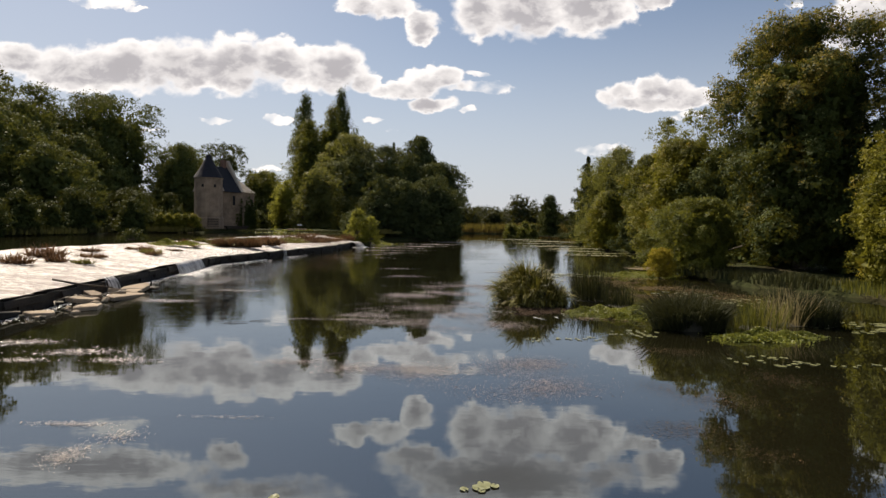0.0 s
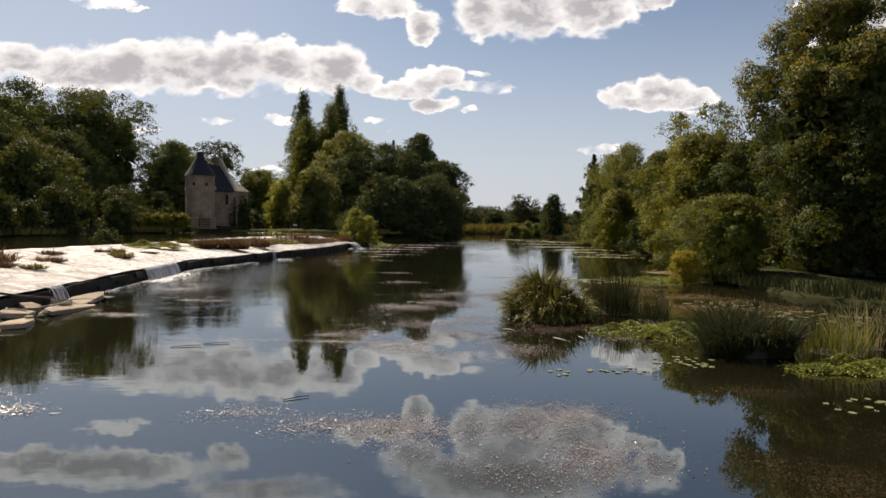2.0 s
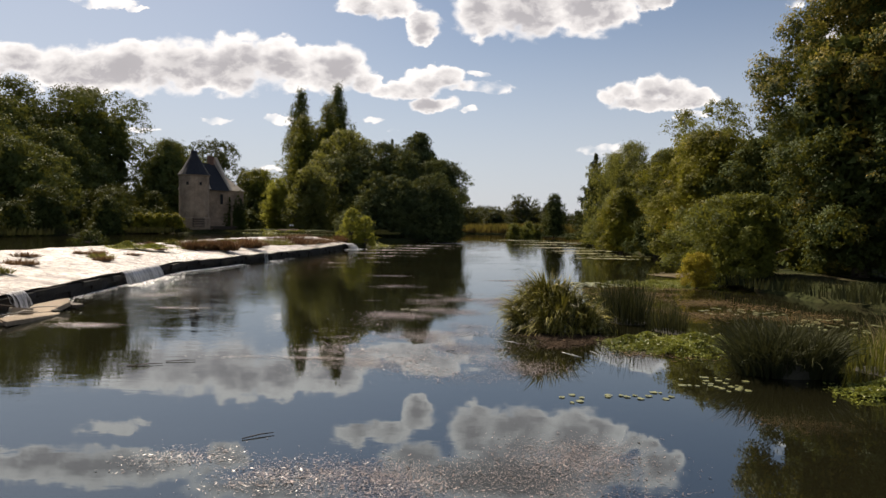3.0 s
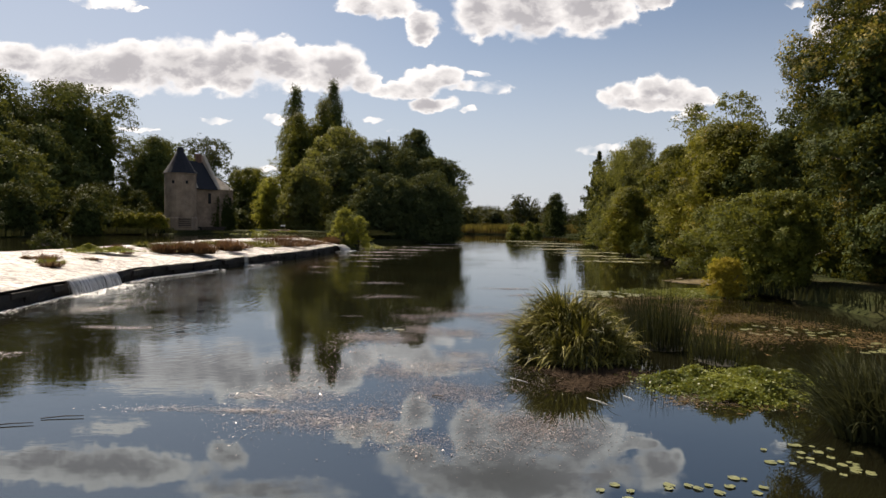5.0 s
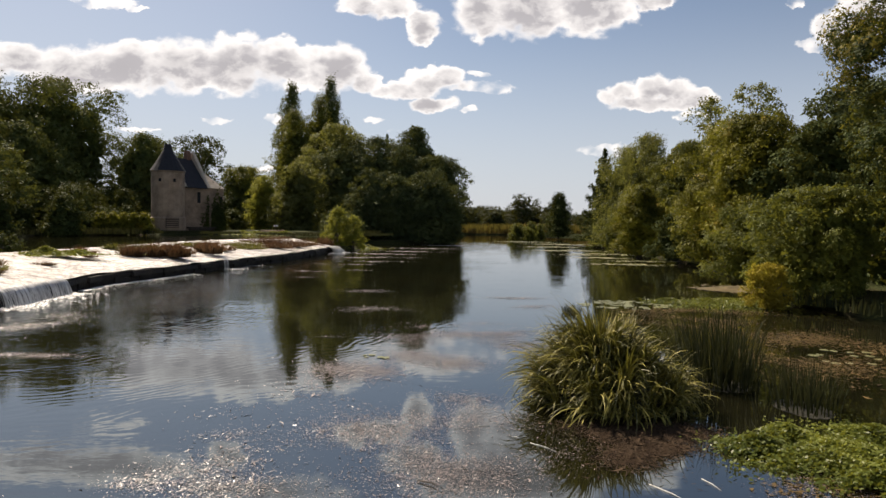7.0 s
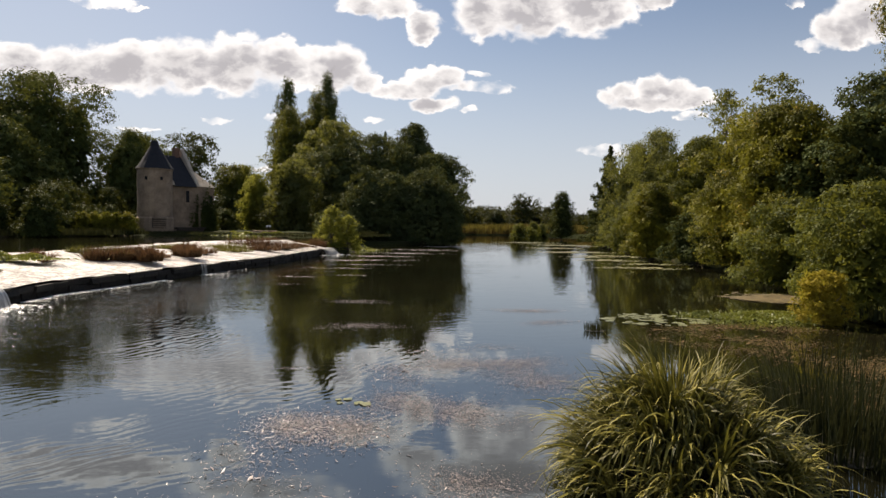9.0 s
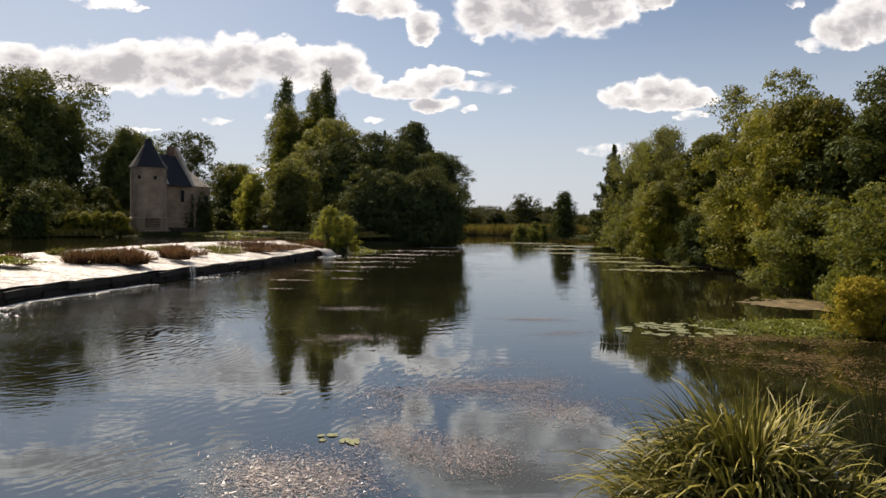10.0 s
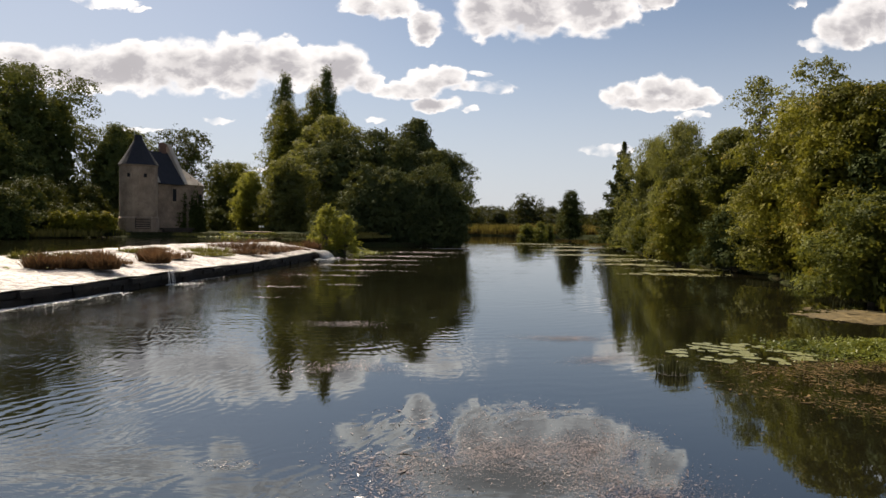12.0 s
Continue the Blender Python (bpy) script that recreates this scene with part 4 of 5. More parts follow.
def tussock(name, label, x, y, rx, ry, height, count, width, lean, droop, mat, seed, category="sedge", z=0.0, tufts=1):
    rng = np.random.default_rng(seed)
    ob = thing(name, label, category, (x, y, z))
    bm = bmesh.new()
    bmesh.ops.create_icosphere(bm, subdivisions=3, radius=1.0)
    for v in bm.verts:
        v.co = Vector((v.co.x * rx * 0.8, v.co.y * ry * 0.8, max(v.co.z, -0.2) * height * (0.45 if tufts > 1 else 0.015))) * (1 + 0.12 * noise.noise(v.co * 3))
    me = bpy.data.meshes.new("root_mound")
    bm.to_mesh(me)
    bm.free()
    me.materials.append(M_MOUND)
    part("root_mound", me, ob, "dark matted root mound")
    if tufts < 2:
        part("foliage", blades(rng, count, 0, 0, rx, ry, height, width, lean, droop, mat), ob, kind="stuff")
    for k in range(tufts if tufts > 1 else 0):
        w, q = k * 2.4 + rng.uniform(-0.4, 0.4), math.sqrt((k + 0.5) / tufts)
        part("tuft", blades(rng, count // tufts, rx * q * math.cos(w), ry * q * math.sin(w), rx * 0.34, ry * 0.34, height * rng.uniform(0.75, 1.05) * (1.08 - 0.3 * q), width, lean, droop, mat,
                            0.0, 8, (math.cos(w) * q * 0.2 - 0.08, math.sin(w) * q * 0.3)), ob, kind="stuff")
    return ob


def hummock(label, x, y, rx, ry, high, tufts, per, seed):
    """A tall root hummock, thatched all over with sedge tufts whose blades arch out and hang down."""
    rng = np.random.default_rng(seed)
    ob = thing("sedge_tussock", label, "sedge", (x, y, 0))
    bm = bmesh.new()
    bmesh.ops.create_icosphere(bm, subdivisions=4, radius=1.0)
    for v in bm.verts:
        v.co = Vector((v.co.x * rx * 0.8, v.co.y * ry * 0.8, max(v.co.z, -0.15) * high * 0.85)) * (1 - 0.25 * max(v.co.z, 0)) * (1 + 0.14 * noise.noise(v.co * 2.5 + Vector((3, 1, 0))))
    me = bpy.data.meshes.new("root_mound")
    bm.to_mesh(me)
    bm.free()
    me.materials.append(M_MOUND)
    part("root_mound", me, ob, "dark matted root mound")
    for k in range(tufts):
        up = max(0.03, -0.12 + 1.12 * (k + 0.5) / tufts)
        w = k * 2.39996 + rng.uniform(-0.3, 0.3)
        out = max(0.0, 1 - up) ** 0.62
        cx, cy, cz = rx * out * math.cos(w) - 0.22 * up * up, ry * out * math.sin(w), high * up
        crown = up > 0.8
        long = rng.uniform(0.36, 0.80) * (1.15 if crown and k % 3 == 0 else 1.0)
        lean = (0.5 if crown else 1.3) + (0.4 if up < 0.4 else 0.0)
        part("tuft", blades(rng, per, cx * 0.95, cy * 0.95, 0.1, 0.1, long, 0.017, lean, 0.5 if k % 6 == 0 and up > 0.55 else 2.7, M_SEDGE, cz - 0.04, 8, (-0.10, -0.03), w, 0.0), ob, kind="stuff")
    return ob


M_MOUND = plain_material("root_mound", ((0.012, 0.012, 0.007), (0.04, 0.035, 0.02)), 0.9, 9.0, 0.8)
hummock("large arching green sedge tussock rising from the river", 2.82, 19.85, 1.0, 0.88, 0.76, 104, 40, 301)
tussock("sedge_tussock", "dark sedge tussock by the waterside", 6.0, 15.4, 0.72, 0.6, 1.0, 2400, 0.012, 0.7, 1.5, M_REED, 302, tufts=15)
tussock("rush_clump", "upright dark rushes beside the big tussock", 4.9, 21.0, 0.6, 0.75, 1.2, 560, 0.008, 0.5, 0.45, M_REED, 303, "rushes")
tussock("rush_clump", "upright dark rushes beside the big tussock", 5.5, 19.6, 0.45, 0.6, 0.7, 200, 0.009, 0.5, 0.4, M_REED, 304, "rushes")
tussock("rush_clump", "green rushes with dry stems by the bank", 7.9, 15.6, 0.6, 0.6, 0.8, 200, 0.010, 0.6, 0.5, M_RUSH, 305, "rushes")
tussock("dry_grass_clump", "straw-coloured leaning grass by the bank", 8.9, 16.3, 0.7, 0.5, 0.9, 200, 0.009, 1.0, 0.8, M_STRAW, 306, "grass")
tussock("sedge_tussock", "low dark sedge by the bank", 9.6, 16.2, 0.55, 0.5, 0.7, 700, 0.012, 0.7, 1.2, M_REED, 307)
tussock("reed_tuft", "small dark reed tuft standing in open water", 4.15, 29.1, 0.28, 0.22, 0.24, 130, 0.008, 0.4, 0.5, M_REED, 308, "rushes")

APRON_TUFTS = [(-13.9, 24.4, 0.35, 0.45), (-15.2, 22.5, 0.5, 0.5), (-16.0, 25.5, 0.7, 0.5), (-15.0, 27.0, 0.6, 0.4), (-16.8, 21.0, 0.6, 0.5), (-14.6, 18.6, 0.5, 0.4), (-16.5, 29.5, 0.5, 0.4), (-14.2, 31.0, 0.35, 0.3),
               (-14.3, 41.5, 1.0, 0.7), (-13.3, 43.2, 0.8, 0.6), (-14.8, 44.5, 0.9, 0.6), (-12.8, 47.5, 0.9, 0.5), (-12.0, 50.5, 1.1, 0.6), (-11.2, 53.5, 1.2, 0.7), (-10.8, 56.5, 1.2, 0.7), (-10.6, 59.5, 1.0, 0.8), (-13.0, 52.5, 1.2, 0.6), (-12.8, 57.0, 1.4, 0.8)]
rng_t = np.random.default_rng(77)
for k in range(24):
    ty = rng_t.uniform(38, 66) if k % 3 else rng_t.uniform(12, 38)
    APRON_TUFTS.append((weir_point(min(ty, 62)) - rng_t.uniform(0.8, 6.0), ty, rng_t.uniform(0.25, 1.0) * (1.0 if ty > 38 else 0.5), rng_t.uniform(0.2, 0.55)))
for k, (x, y, r, h) in enumerate(APRON_TUFTS):
    f = min(1, max(0, (weir_point(y) - x) / (weir_point(y) - float(crest_x(y)))))
    tussock("dock_clump", "rusty brown dead plants on the weir apron" if k % 4 else "dull green low plants on the weir apron", x, y, r * 1.2, r * 0.45, h * (0.55 + 0.45 * (k % 3) / 2) * (0.8 if y > 36 else 1.0), int(300 * r) + 50, 0.02, 1.6, 1.5, M_RUST if k % 4 else M_DRYGREEN, 320 + k, "dead plants", LIP + (CREST - LIP) * f ** 0.8 - 0.05)


def leafy_mat(name, label, outline, count, size, height, mat, seed, category):
    """A low mat of leaves inside ellipses (x, y, rx, ry)."""
    rng = np.random.default_rng(seed)
    area = np.array([a * b for _, _, a, b in outline])
    pick = rng.choice(len(outline), count, p=area / area.sum())
    o = np.array(outline)[pick]
    w = rng.uniform(0, math.tau, count)
    q = np.abs(rng.normal(0, 0.55, count)) * (1 + 0.3 * np.sin(3 * w + o[:, 0] * 5) + 0.2 * np.sin(7 * w + o[:, 1] * 3))
    xs, ys = o[:, 0] + o[:, 2] * q * np.cos(w), o[:, 1] + o[:, 3] * q * np.sin(w)
    high = height * np.clip(1.1 - q, 0.05, 1) * (0.7 + 0.3 * np.sin(xs * 4) * np.cos(ys * 3.3)) * rng.uniform(0.5, 1.1, count)
    axis = rng.normal(0, 1, (count, 3)) * np.array([1, 1, 0.5])
    axis /= np.linalg.norm(axis, axis=1, keepdims=True)
    side = np.cross(axis, rng.normal(0, 0.5, (count, 3)) + np.array([0, 0, 1.0]))
    side /= np.linalg.norm(side, axis=1, keepdims=True)
    long = size * rng.uniform(0.6, 1.3, count)
    c = np.stack([xs, ys, high + 0.02], -1)
    a, b = axis * long[:, None] * 0.5, side * long[:, None] * 0.32
    corners = np.stack([c - a, c + b, c + a, c - b], 1)
    corners[..., 2] = np.maximum(corners[..., 2], 0.004)
    ob = new(name, loose(name, corners, mat))
    return tagged(ob, label, category, kind="stuff")


leafy_mat("watercress_mat", "bright green watercress floating by the tussock", [(4.0, 17.9, 0.5, 0.35), (4.5, 17.5, 0.6, 0.5), (5.0, 17.9, 0.6, 0.5), (5.6, 18.3, 0.6, 0.5), (4.7, 16.9, 0.5, 0.3), (5.3, 17.2, 0.5, 0.35), (4.6, 18.3, 0.4, 0.4), (6.1, 18.0, 0.5, 0.35)], 26000, 0.055, 0.2, M_CRESS, 401, "watercress")
leafy_mat("watercress_mat", "bright green watercress by the dark sedge", [(6.6, 14.0, 0.5, 0.3), (7.2, 13.9, 0.5, 0.3), (7.8, 14.2, 0.5, 0.3), (7.3, 14.5, 0.5, 0.25), (8.3, 14.5, 0.4, 0.25)], 12000, 0.055, 0.2, M_CRESS, 402, "watercress")
leafy_mat("watercress_mat", "bright green watercress along the bank", [(9.0, 31.3, 1.6, 0.9), (10.2, 31.8, 1.4, 1.0), (7.9, 31.8, 0.7, 0.5)], 12000, 0.07, 0.2, M_CRESS, 403, "watercress")
leafy_mat("grass_mound", "lit green grass mound on the weir apron", [(-16.3, 37.0, 1.3, 0.6), (-15.2, 37.4, 0.9, 0.5)], 9000, 0.12, 0.34, M_CRESS, 404, "grass").location.z = 0.96
leafy_mat("bank_grass", "low bright grass on the manor's shore", [(-20.0, 77, 3.5, 1.2), (-17.5, 80, 2.5, 1.5)], 6000, 0.27, 0.4, M_CRESS, 405, "grass").location.z = 1.0
leafy_mat("bank_grass", "low bright grass at the island's shore", [(-7.4, 70.5, 1.2, 1.2), (-7.0, 72.5, 0.8, 0.8)], 5000, 0.2, 0.4, M_CRESS, 406, "grass").location.z = 0.0

reeds = thing("reedbed", "ripe yellow reedbed along the far bank", "reeds", kind="stuff")
rng_r = np.random.default_rng(410)
me = blades(rng_r, 9000, 25, 156, 30, 4, 2.2, 0.07, 0.3, 0.3, M_FIELD, 0.3, 4)
part("foliage", me, reeds, kind="stuff")
for k, (x, y, h) in enumerate(((11.5, 108, 2.6), (13.5, 112, 2.0), (16.5, 128, 3.0), (19, 135, 2.6))):
    tree("shrub", "small waterside bush in front of the far reeds", x, y, -0.1, h, 1.5, "shrub", M_GREEN, 3500, 0.3, 420 + k, 0.0, category="shrub")


def floating(name, label, patches, count, size, tilt, mat, seed, category, slim=(0.35, 0.9)):
    rng = np.random.default_rng(seed)
    area = np.array([a * b for _, _, a, b in patches])
    pick = rng.choice(len(patches), count, p=area / area.sum())
    p = np.array(patches)[pick]
    xs, ys = p[:, 0] + p[:, 2] * rng.normal(0, 0.5, count), p[:, 1] + p[:, 3] * rng.normal(0, 0.5, count)
    keep = (np.sin(xs * 1.7 + np.sin(ys * 0.9)) * np.sin(ys * 2.3 + np.sin(xs * 1.1)) + rng.normal(0, 0.45, count)) > -0.1
    xs, ys = xs[keep], ys[keep]
    ob = new(name, flakes(name, xs, ys, 0.004, size * rng.gamma(2.0, 0.5, len(xs)), tilt, mat, rng, slim))
    return tagged(ob, label, category, kind="stuff")


floating("floating_weed", "brown waterweed and dead leaves on the water", [(-1.6, 10.7, 1.0, 0.45), (-0.4, 10.6, 0.8, 0.6), (0.6, 10.2, 1.2, 0.8), (1.4, 9.6, 1.0, 0.8), (1.6, 11.2, 0.9, 0.7), (1.3, 15.5, 0.9, 0.8), (0.3, 15.4, 1.5, 0.9), (-1.3, 15.5, 1.0, 0.7), (-0.6, 18.0, 1.0, 1.2), (-1.9, 16.8, 0.8, 0.6), (0.5, 17.2, 1.0, 0.9), (1.3, 18.0, 0.8, 0.7), (0.6, 18.8, 0.9, 0.6), (0.6, 19.8, 0.7, 0.5), (-2.2, 18.2, 0.5, 0.3), (-2.5, 16.7, 0.35, 0.15), (-2.5, 11.0, 0.6, 0.4), (-2.8, 16.0, 1.0, 0.25), (4.1, 16.7, 0.6, 0.5)], 230000, 0.0075, 0.16, M_WEED, 501, "waterweed", (0.12, 0.45))
floating("floating_weed", "brown waterweed speckling the open river", [(-1.5, 21.6, 0.5, 0.5), (-0.7, 21.5, 0.6, 0.6), (-0.3, 22.7, 0.6, 0.7), (0.1, 23.8, 0.5, 0.5), (0.6, 22.2, 0.8, 0.8), (1.9, 24.2, 0.9, 1.0), (0.4, 25.2, 1.2, 0.7), (1.9, 25.4, 1.0, 0.7), (1.4, 26.4, 0.8, 0.6), (-2.2, 24.6, 0.3, 0.15), (3.2, 30.2, 1.0, 0.5), (2.8, 32.4, 1.1, 0.4)], 150000, 0.0068, 0.16, M_WEED, 509, "waterweed", (0.15, 0.5))
floating("floating_weed", "brown waterweed in the island's reflection", [(-1.6, 17.2, 0.7, 0.6), (-2.2, 18.8, 0.7, 0.5), (-0.4, 16.0, 0.5, 0.5), (-1.2, 21, 0.9, 1.6), (-0.3, 25, 0.7, 1.4), (-1.6, 29, 1.0, 0.7), (-2.4, 34, 1.0, 0.5)], 30000, 0.015, 0.14, M_WEED, 502, "waterweed", (0.08, 0.3))
floating("floating_weed", "pale waterweed patch near the weir", [(-3.9, 6.5, 0.2, 0.35), (-3.6, 7.2, 0.3, 0.25), (-4.4, 7.55, 0.5, 0.1), (-2.7, 7.9, 0.5, 0.08), (-7.0, 22.2, 0.6, 0.3), (-7.7, 22.3, 0.4, 0.2), (-2.6, 16.0, 1.2, 0.12)], 22000, 0.008, 0.15, M_PALE, 510, "waterweed", (0.1, 0.35))
floating("floating_weed", "reddish-brown weed drifting below the weir", [(-8.4, 12.4, 0.9, 0.4), (-7.0, 11.7, 0.9, 0.35), (-5.6, 11.0, 0.6, 0.3), (-7.2, 10.9, 0.6, 0.2), (-8.3, 19.2, 0.8, 0.4), (-9.4, 26.0, 0.8, 1.4)], 30000, 0.014, 0.14, M_WEED, 512, "waterweed", (0.08, 0.3))
floating("debris_mat", "dead reed litter gathered below the tussock", [(2.5, 18.5, 0.6, 0.4), (3.2, 18.5, 0.6, 0.4), (2.9, 17.9, 0.5, 0.4), (2.5, 17.4, 0.4, 0.5)], 46000, 0.023, 0.2, M_LITTER, 503, "litter", (0.06, 0.2))
floating("floating_weed", "brown weed mat in the shaded bay", [(8.6, 25.2, 1.8, 1.4), (7.2, 22.6, 1.5, 1.4), (9.8, 22.6, 1.5, 1.8), (7.0, 27.6, 1.8, 1.2), (7.8, 29.6, 2.2, 0.9), (4.3, 16.6, 0.8, 0.5)], 50000, 0.022, 0.08, M_BAY, 504, "waterweed", (0.2, 0.6))
floating("floating_weed", "reddish-brown weed in the trees' reflection", [(3.0, 7.7, 0.6, 0.5), (4.0, 9.0, 0.7, 0.7), (3.4, 9.7, 0.4, 0.5), (3.4, 6.8, 0.6, 0.4), (4.6, 12.6, 0.8, 0.5), (5.4, 10.4, 0.7, 0.6)], 34000, 0.008, 0.1, M_SUNK, 511, "waterweed", (0.06, 0.3))
floating("duckweed_mat", "pale duckweed streaks along the wooded bank", [(12.5, 52, 2.4, 1.0), (14.5, 56, 2.4, 1.0), (12.8, 60, 2.6, 1.2), (14.5, 66, 3.0, 1.6), (13.5, 73, 3.0, 1.6), (12.5, 82, 3.0, 2.0), (15, 92, 4.0, 2.5), (12, 101, 4, 2.5), (11.5, 64, 1.6, 0.7), (10.8, 72, 1.8, 0.9)], 15000, 0.11, 0.04, M_DUCK, 505, "duckweed")
floating("floating_weed", "pale pinkish weed streaks below the weir's end", [(-3, 66, 3.0, 0.9), (-4.5, 61, 2.4, 0.8), (-1.5, 73, 3.0, 1.0), (0.5, 82, 2.4, 1.2), (-5.8, 55.5, 1.8, 0.6), (-3.2, 56.5, 1.8, 0.5), (-5.6, 48.3, 1.5, 0.4), (-4.0, 51.5, 1.7, 0.5), (-4.4, 43.9, 1.0, 0.22), (-6.4, 42.7, 0.9, 0.16), (-5.9, 39.2, 0.5, 0.12)], 16000, 0.042, 0.08, M_PALE, 506, "waterweed", (0.2, 0.6))
floating("mud_mat", "flat brown algae mat in the bay", [(12.0, 36.6, 0.8, 1.1), (12.8, 36.6, 1.0, 0.9), (13.4, 37.2, 1.0, 0.7)], 9000, 0.12, 0.03, M_MUD, 507, "algae mat")


def pad_mesh():
    n = 20
    verts = [Vector((0, 0, 0.004))]
    for k in range(n + 1):
        w = 0.22 + (math.tau - 0.44) * k / n
        verts.append(Vector((math.cos(w), math.sin(w) * 0.86, 0.006 + 0.003 * math.sin(3 * w))))
    top = len(verts)
    verts += [Vector((v.x * 0.97, v.y * 0.97, 0.002)) for v in verts]
    faces = [(0, k, k + 1) for k in range(1, n + 1)]
    faces += [(k + top, k + top + 1, k + 1, k) for k in range(1, n + 1)]
    return mesh("lily_pad", verts, faces, M_PAD)


PAD = pad_mesh()
rng_p = np.random.default_rng(600)
for cx, cy, rx, ry, count in ((6.3, 31.0, 1.5, 1.1, 80), (6.1, 11.7, 0.9, 0.5, 26), (7.8, 11.4, 0.7, 0.3, 9), (1.95, 13.6, 0.25, 0.3, 5), (3.0, 13.8, 0.55, 0.25, 12), (4.5, 14.5, 0.65, 0.5, 26), (10.6, 16.0, 1.3, 1.1, 44), (10.6, 20.5, 1.6, 1.4, 40), (9.0, 23.0, 1.3, 1.2, 24), (0.38, 5.85, 0.3, 0.14, 6), (-1.47, 5.62, 0.06, 0.05, 2), (-0.9, 22.5, 0.28, 0.3, 6)):
    for k in range(count):
        w, q = rng_p.uniform(0, math.tau), math.sqrt(rng_p.random())
        ob = tagged(new("lily_pad", PAD), "yellow-green floating lily pad", "lily pad", "lily pads on the river")
        s = rng_p.uniform(0.06, 0.12) * (0.7 if cx < 1 else 0.56 if cy < 16 else 1.0) * (1.25 if cy > 30 else 1.0)
        ob.matrix_basis = Matrix.Translation((cx + rx * q * math.cos(w), cy + ry * q * math.sin(w), 0.004 + 0.004 * rng_p.random())) @ Matrix.Rotation(rng_p.uniform(0, math.tau), 4, "Z") @ Matrix.Diagonal((s, s, 1, 1))


# ---- manor ----
def build_manor():
    """Small limestone manor; local x runs along the river front, local y into the house."""
    along = Vector((0.48, 0.877, 0))
    far_corner = Vector((-24.7, 82.7, 0))
    front = 5.7
    start = far_corner - along * front
    turn = math.degrees(math.atan2(along.y, along.x))
    ob = thing("manor_house", "pale limestone manor with slate roofs and corner tower", "house", (start.x, start.y, 1.0), turn)
    deep, eave, ridge = 4.6, 5.0, 8.2
    v, f = join([block(0, front, 0, deep, -0.6, eave)])
    body = mesh("wall", v, f, M_WALL)
    part("wall", body, ob, "weathered pale limestone wall")
    # gables
    for x0, x1, rise in ((0.0, 0.5, 0.75), (3.2, 3.62, 0.85)):
        pv = [Vector((x, y, z)) for x in (x0, x1) for y, z in ((-0.3, eave), (deep + 0.3, eave), (deep / 2, ridge + rise))]
        part("gable", mesh("gable", pv, [(0, 2, 1), (3, 4, 5), (0, 3, 5, 2), (1, 2, 5, 4), (0, 1, 4, 3)], M_COPING), ob, "pale stone gable with raised coping")
    pv = []
    for x in (0.5, 3.2):
        pv += [Vector((x, -0.35, eave - 0.1)), Vector((x, deep + 0.35, eave - 0.1)), Vector((x, deep / 2, ridge))]
    part("roof", mesh("roof", pv, [(0, 2, 1), (3, 4, 5), (0, 3, 5, 2), (1, 2, 5, 4), (0, 1, 4, 3)], M_SLATE), ob, "steep dark slate roof")
    hip = [Vector((3.62, -0.12, eave)), Vector((front + 0.1, -0.12, eave)), Vector((front + 0.1, deep + 0.12, eave)), Vector((3.62, deep + 0.12, eave)), Vector((3.62, deep / 2, ridge - 0.6)), Vector((4.1, deep / 2, ridge - 1.0))]
    part("hip_roof", mesh("hip_roof", hip, [(3, 2, 1, 0), (0, 1, 5, 4), (1, 2, 5), (2, 3, 4, 5), (0, 4, 3)], M_COPING), ob, "pale lichened stone-slate hip")
    v, f = block(2.5, 3.0, deep / 2 - 0.1, deep / 2 + 0.4, ridge - 1.0, ridge + 0.9)
    part("chimney", mesh("chimney", v, f, M_BRICK), ob, "red brick chimney stack")
    # windows of the river front
    for x, z, w, h in ((2.2, 3.3, 0.42, 1.2), (5.2, 3.2, 0.4, 0.9)):
        v, f = join([block(x - w / 2 - 0.13, x + w / 2 + 0.13, -0.06, 0.02, z - 0.14, z + h + 0.16)])
        win = part("window", mesh("window", v, f, M_WALL), ob)
        v, f = block(x - w / 2, x + w / 2, -0.075, 0.0, z, z + h)
        part("pane", mesh("pane", v, f, M_DARK), win, "dark window pane")
    v, f = block(3.5, 4.4, -0.5, 0.05, -0.6, 2.7)
    part("buttress", mesh("buttress", v, f, M_WALL), ob)
    # dark timber of the old sluice at the wall's foot
    v, f = join([block(0.4, 3.6, -0.9, -0.6, -0.5, 0.55), block(0.2, 3.8, -1.0, -0.5, 0.56, 0.72)])
    part("sluice_frame", mesh("sluice_frame", v, f, M_OLDWOOD), ob, "dark rotting sluice timber")
    rng = np.random.default_rng(910)
    n_leaf = 5000
    ix, iz = rng.normal(4.3, 0.55, n_leaf), np.abs(rng.normal(0, 1.5, n_leaf))
    c = np.stack([ix, -0.55 + 0.5 * (ix < 3.45) - rng.uniform(0, 0.15, n_leaf), iz], -1)
    a = rng.normal(0, 0.1, (n_leaf, 3))
    b = np.cross(a, rng.normal(0, 1, (n_leaf, 3)))
    b *= 0.07 / (np.linalg.norm(b, axis=1, keepdims=True) + 1e-9)
    part("ivy", loose("ivy", np.stack([c - a, c + b, c + a, c - b], 1), M_SHADE), ob, "dark ivy climbing the wall", "stuff")
    # the tower
    c = Vector((-28.5, 76.9, 1.0))
    local = ob.matrix_basis.inverted() @ c
    r, top, tip = 1.62, 6.55, 9.3
    sides = 20
    def ring(rad, z):
        return [local + Vector((math.cos(math.tau * k / sides) * rad, math.sin(math.tau * k / sides) * rad, z)) for k in range(sides)]
    rings = [ring(r + 0.12, -0.6), ring(r + 0.12, 1.6), ring(r, 1.75), ring(r, top - 0.25), ring(r + 0.07, top - 0.15), ring(r + 0.07, top)]
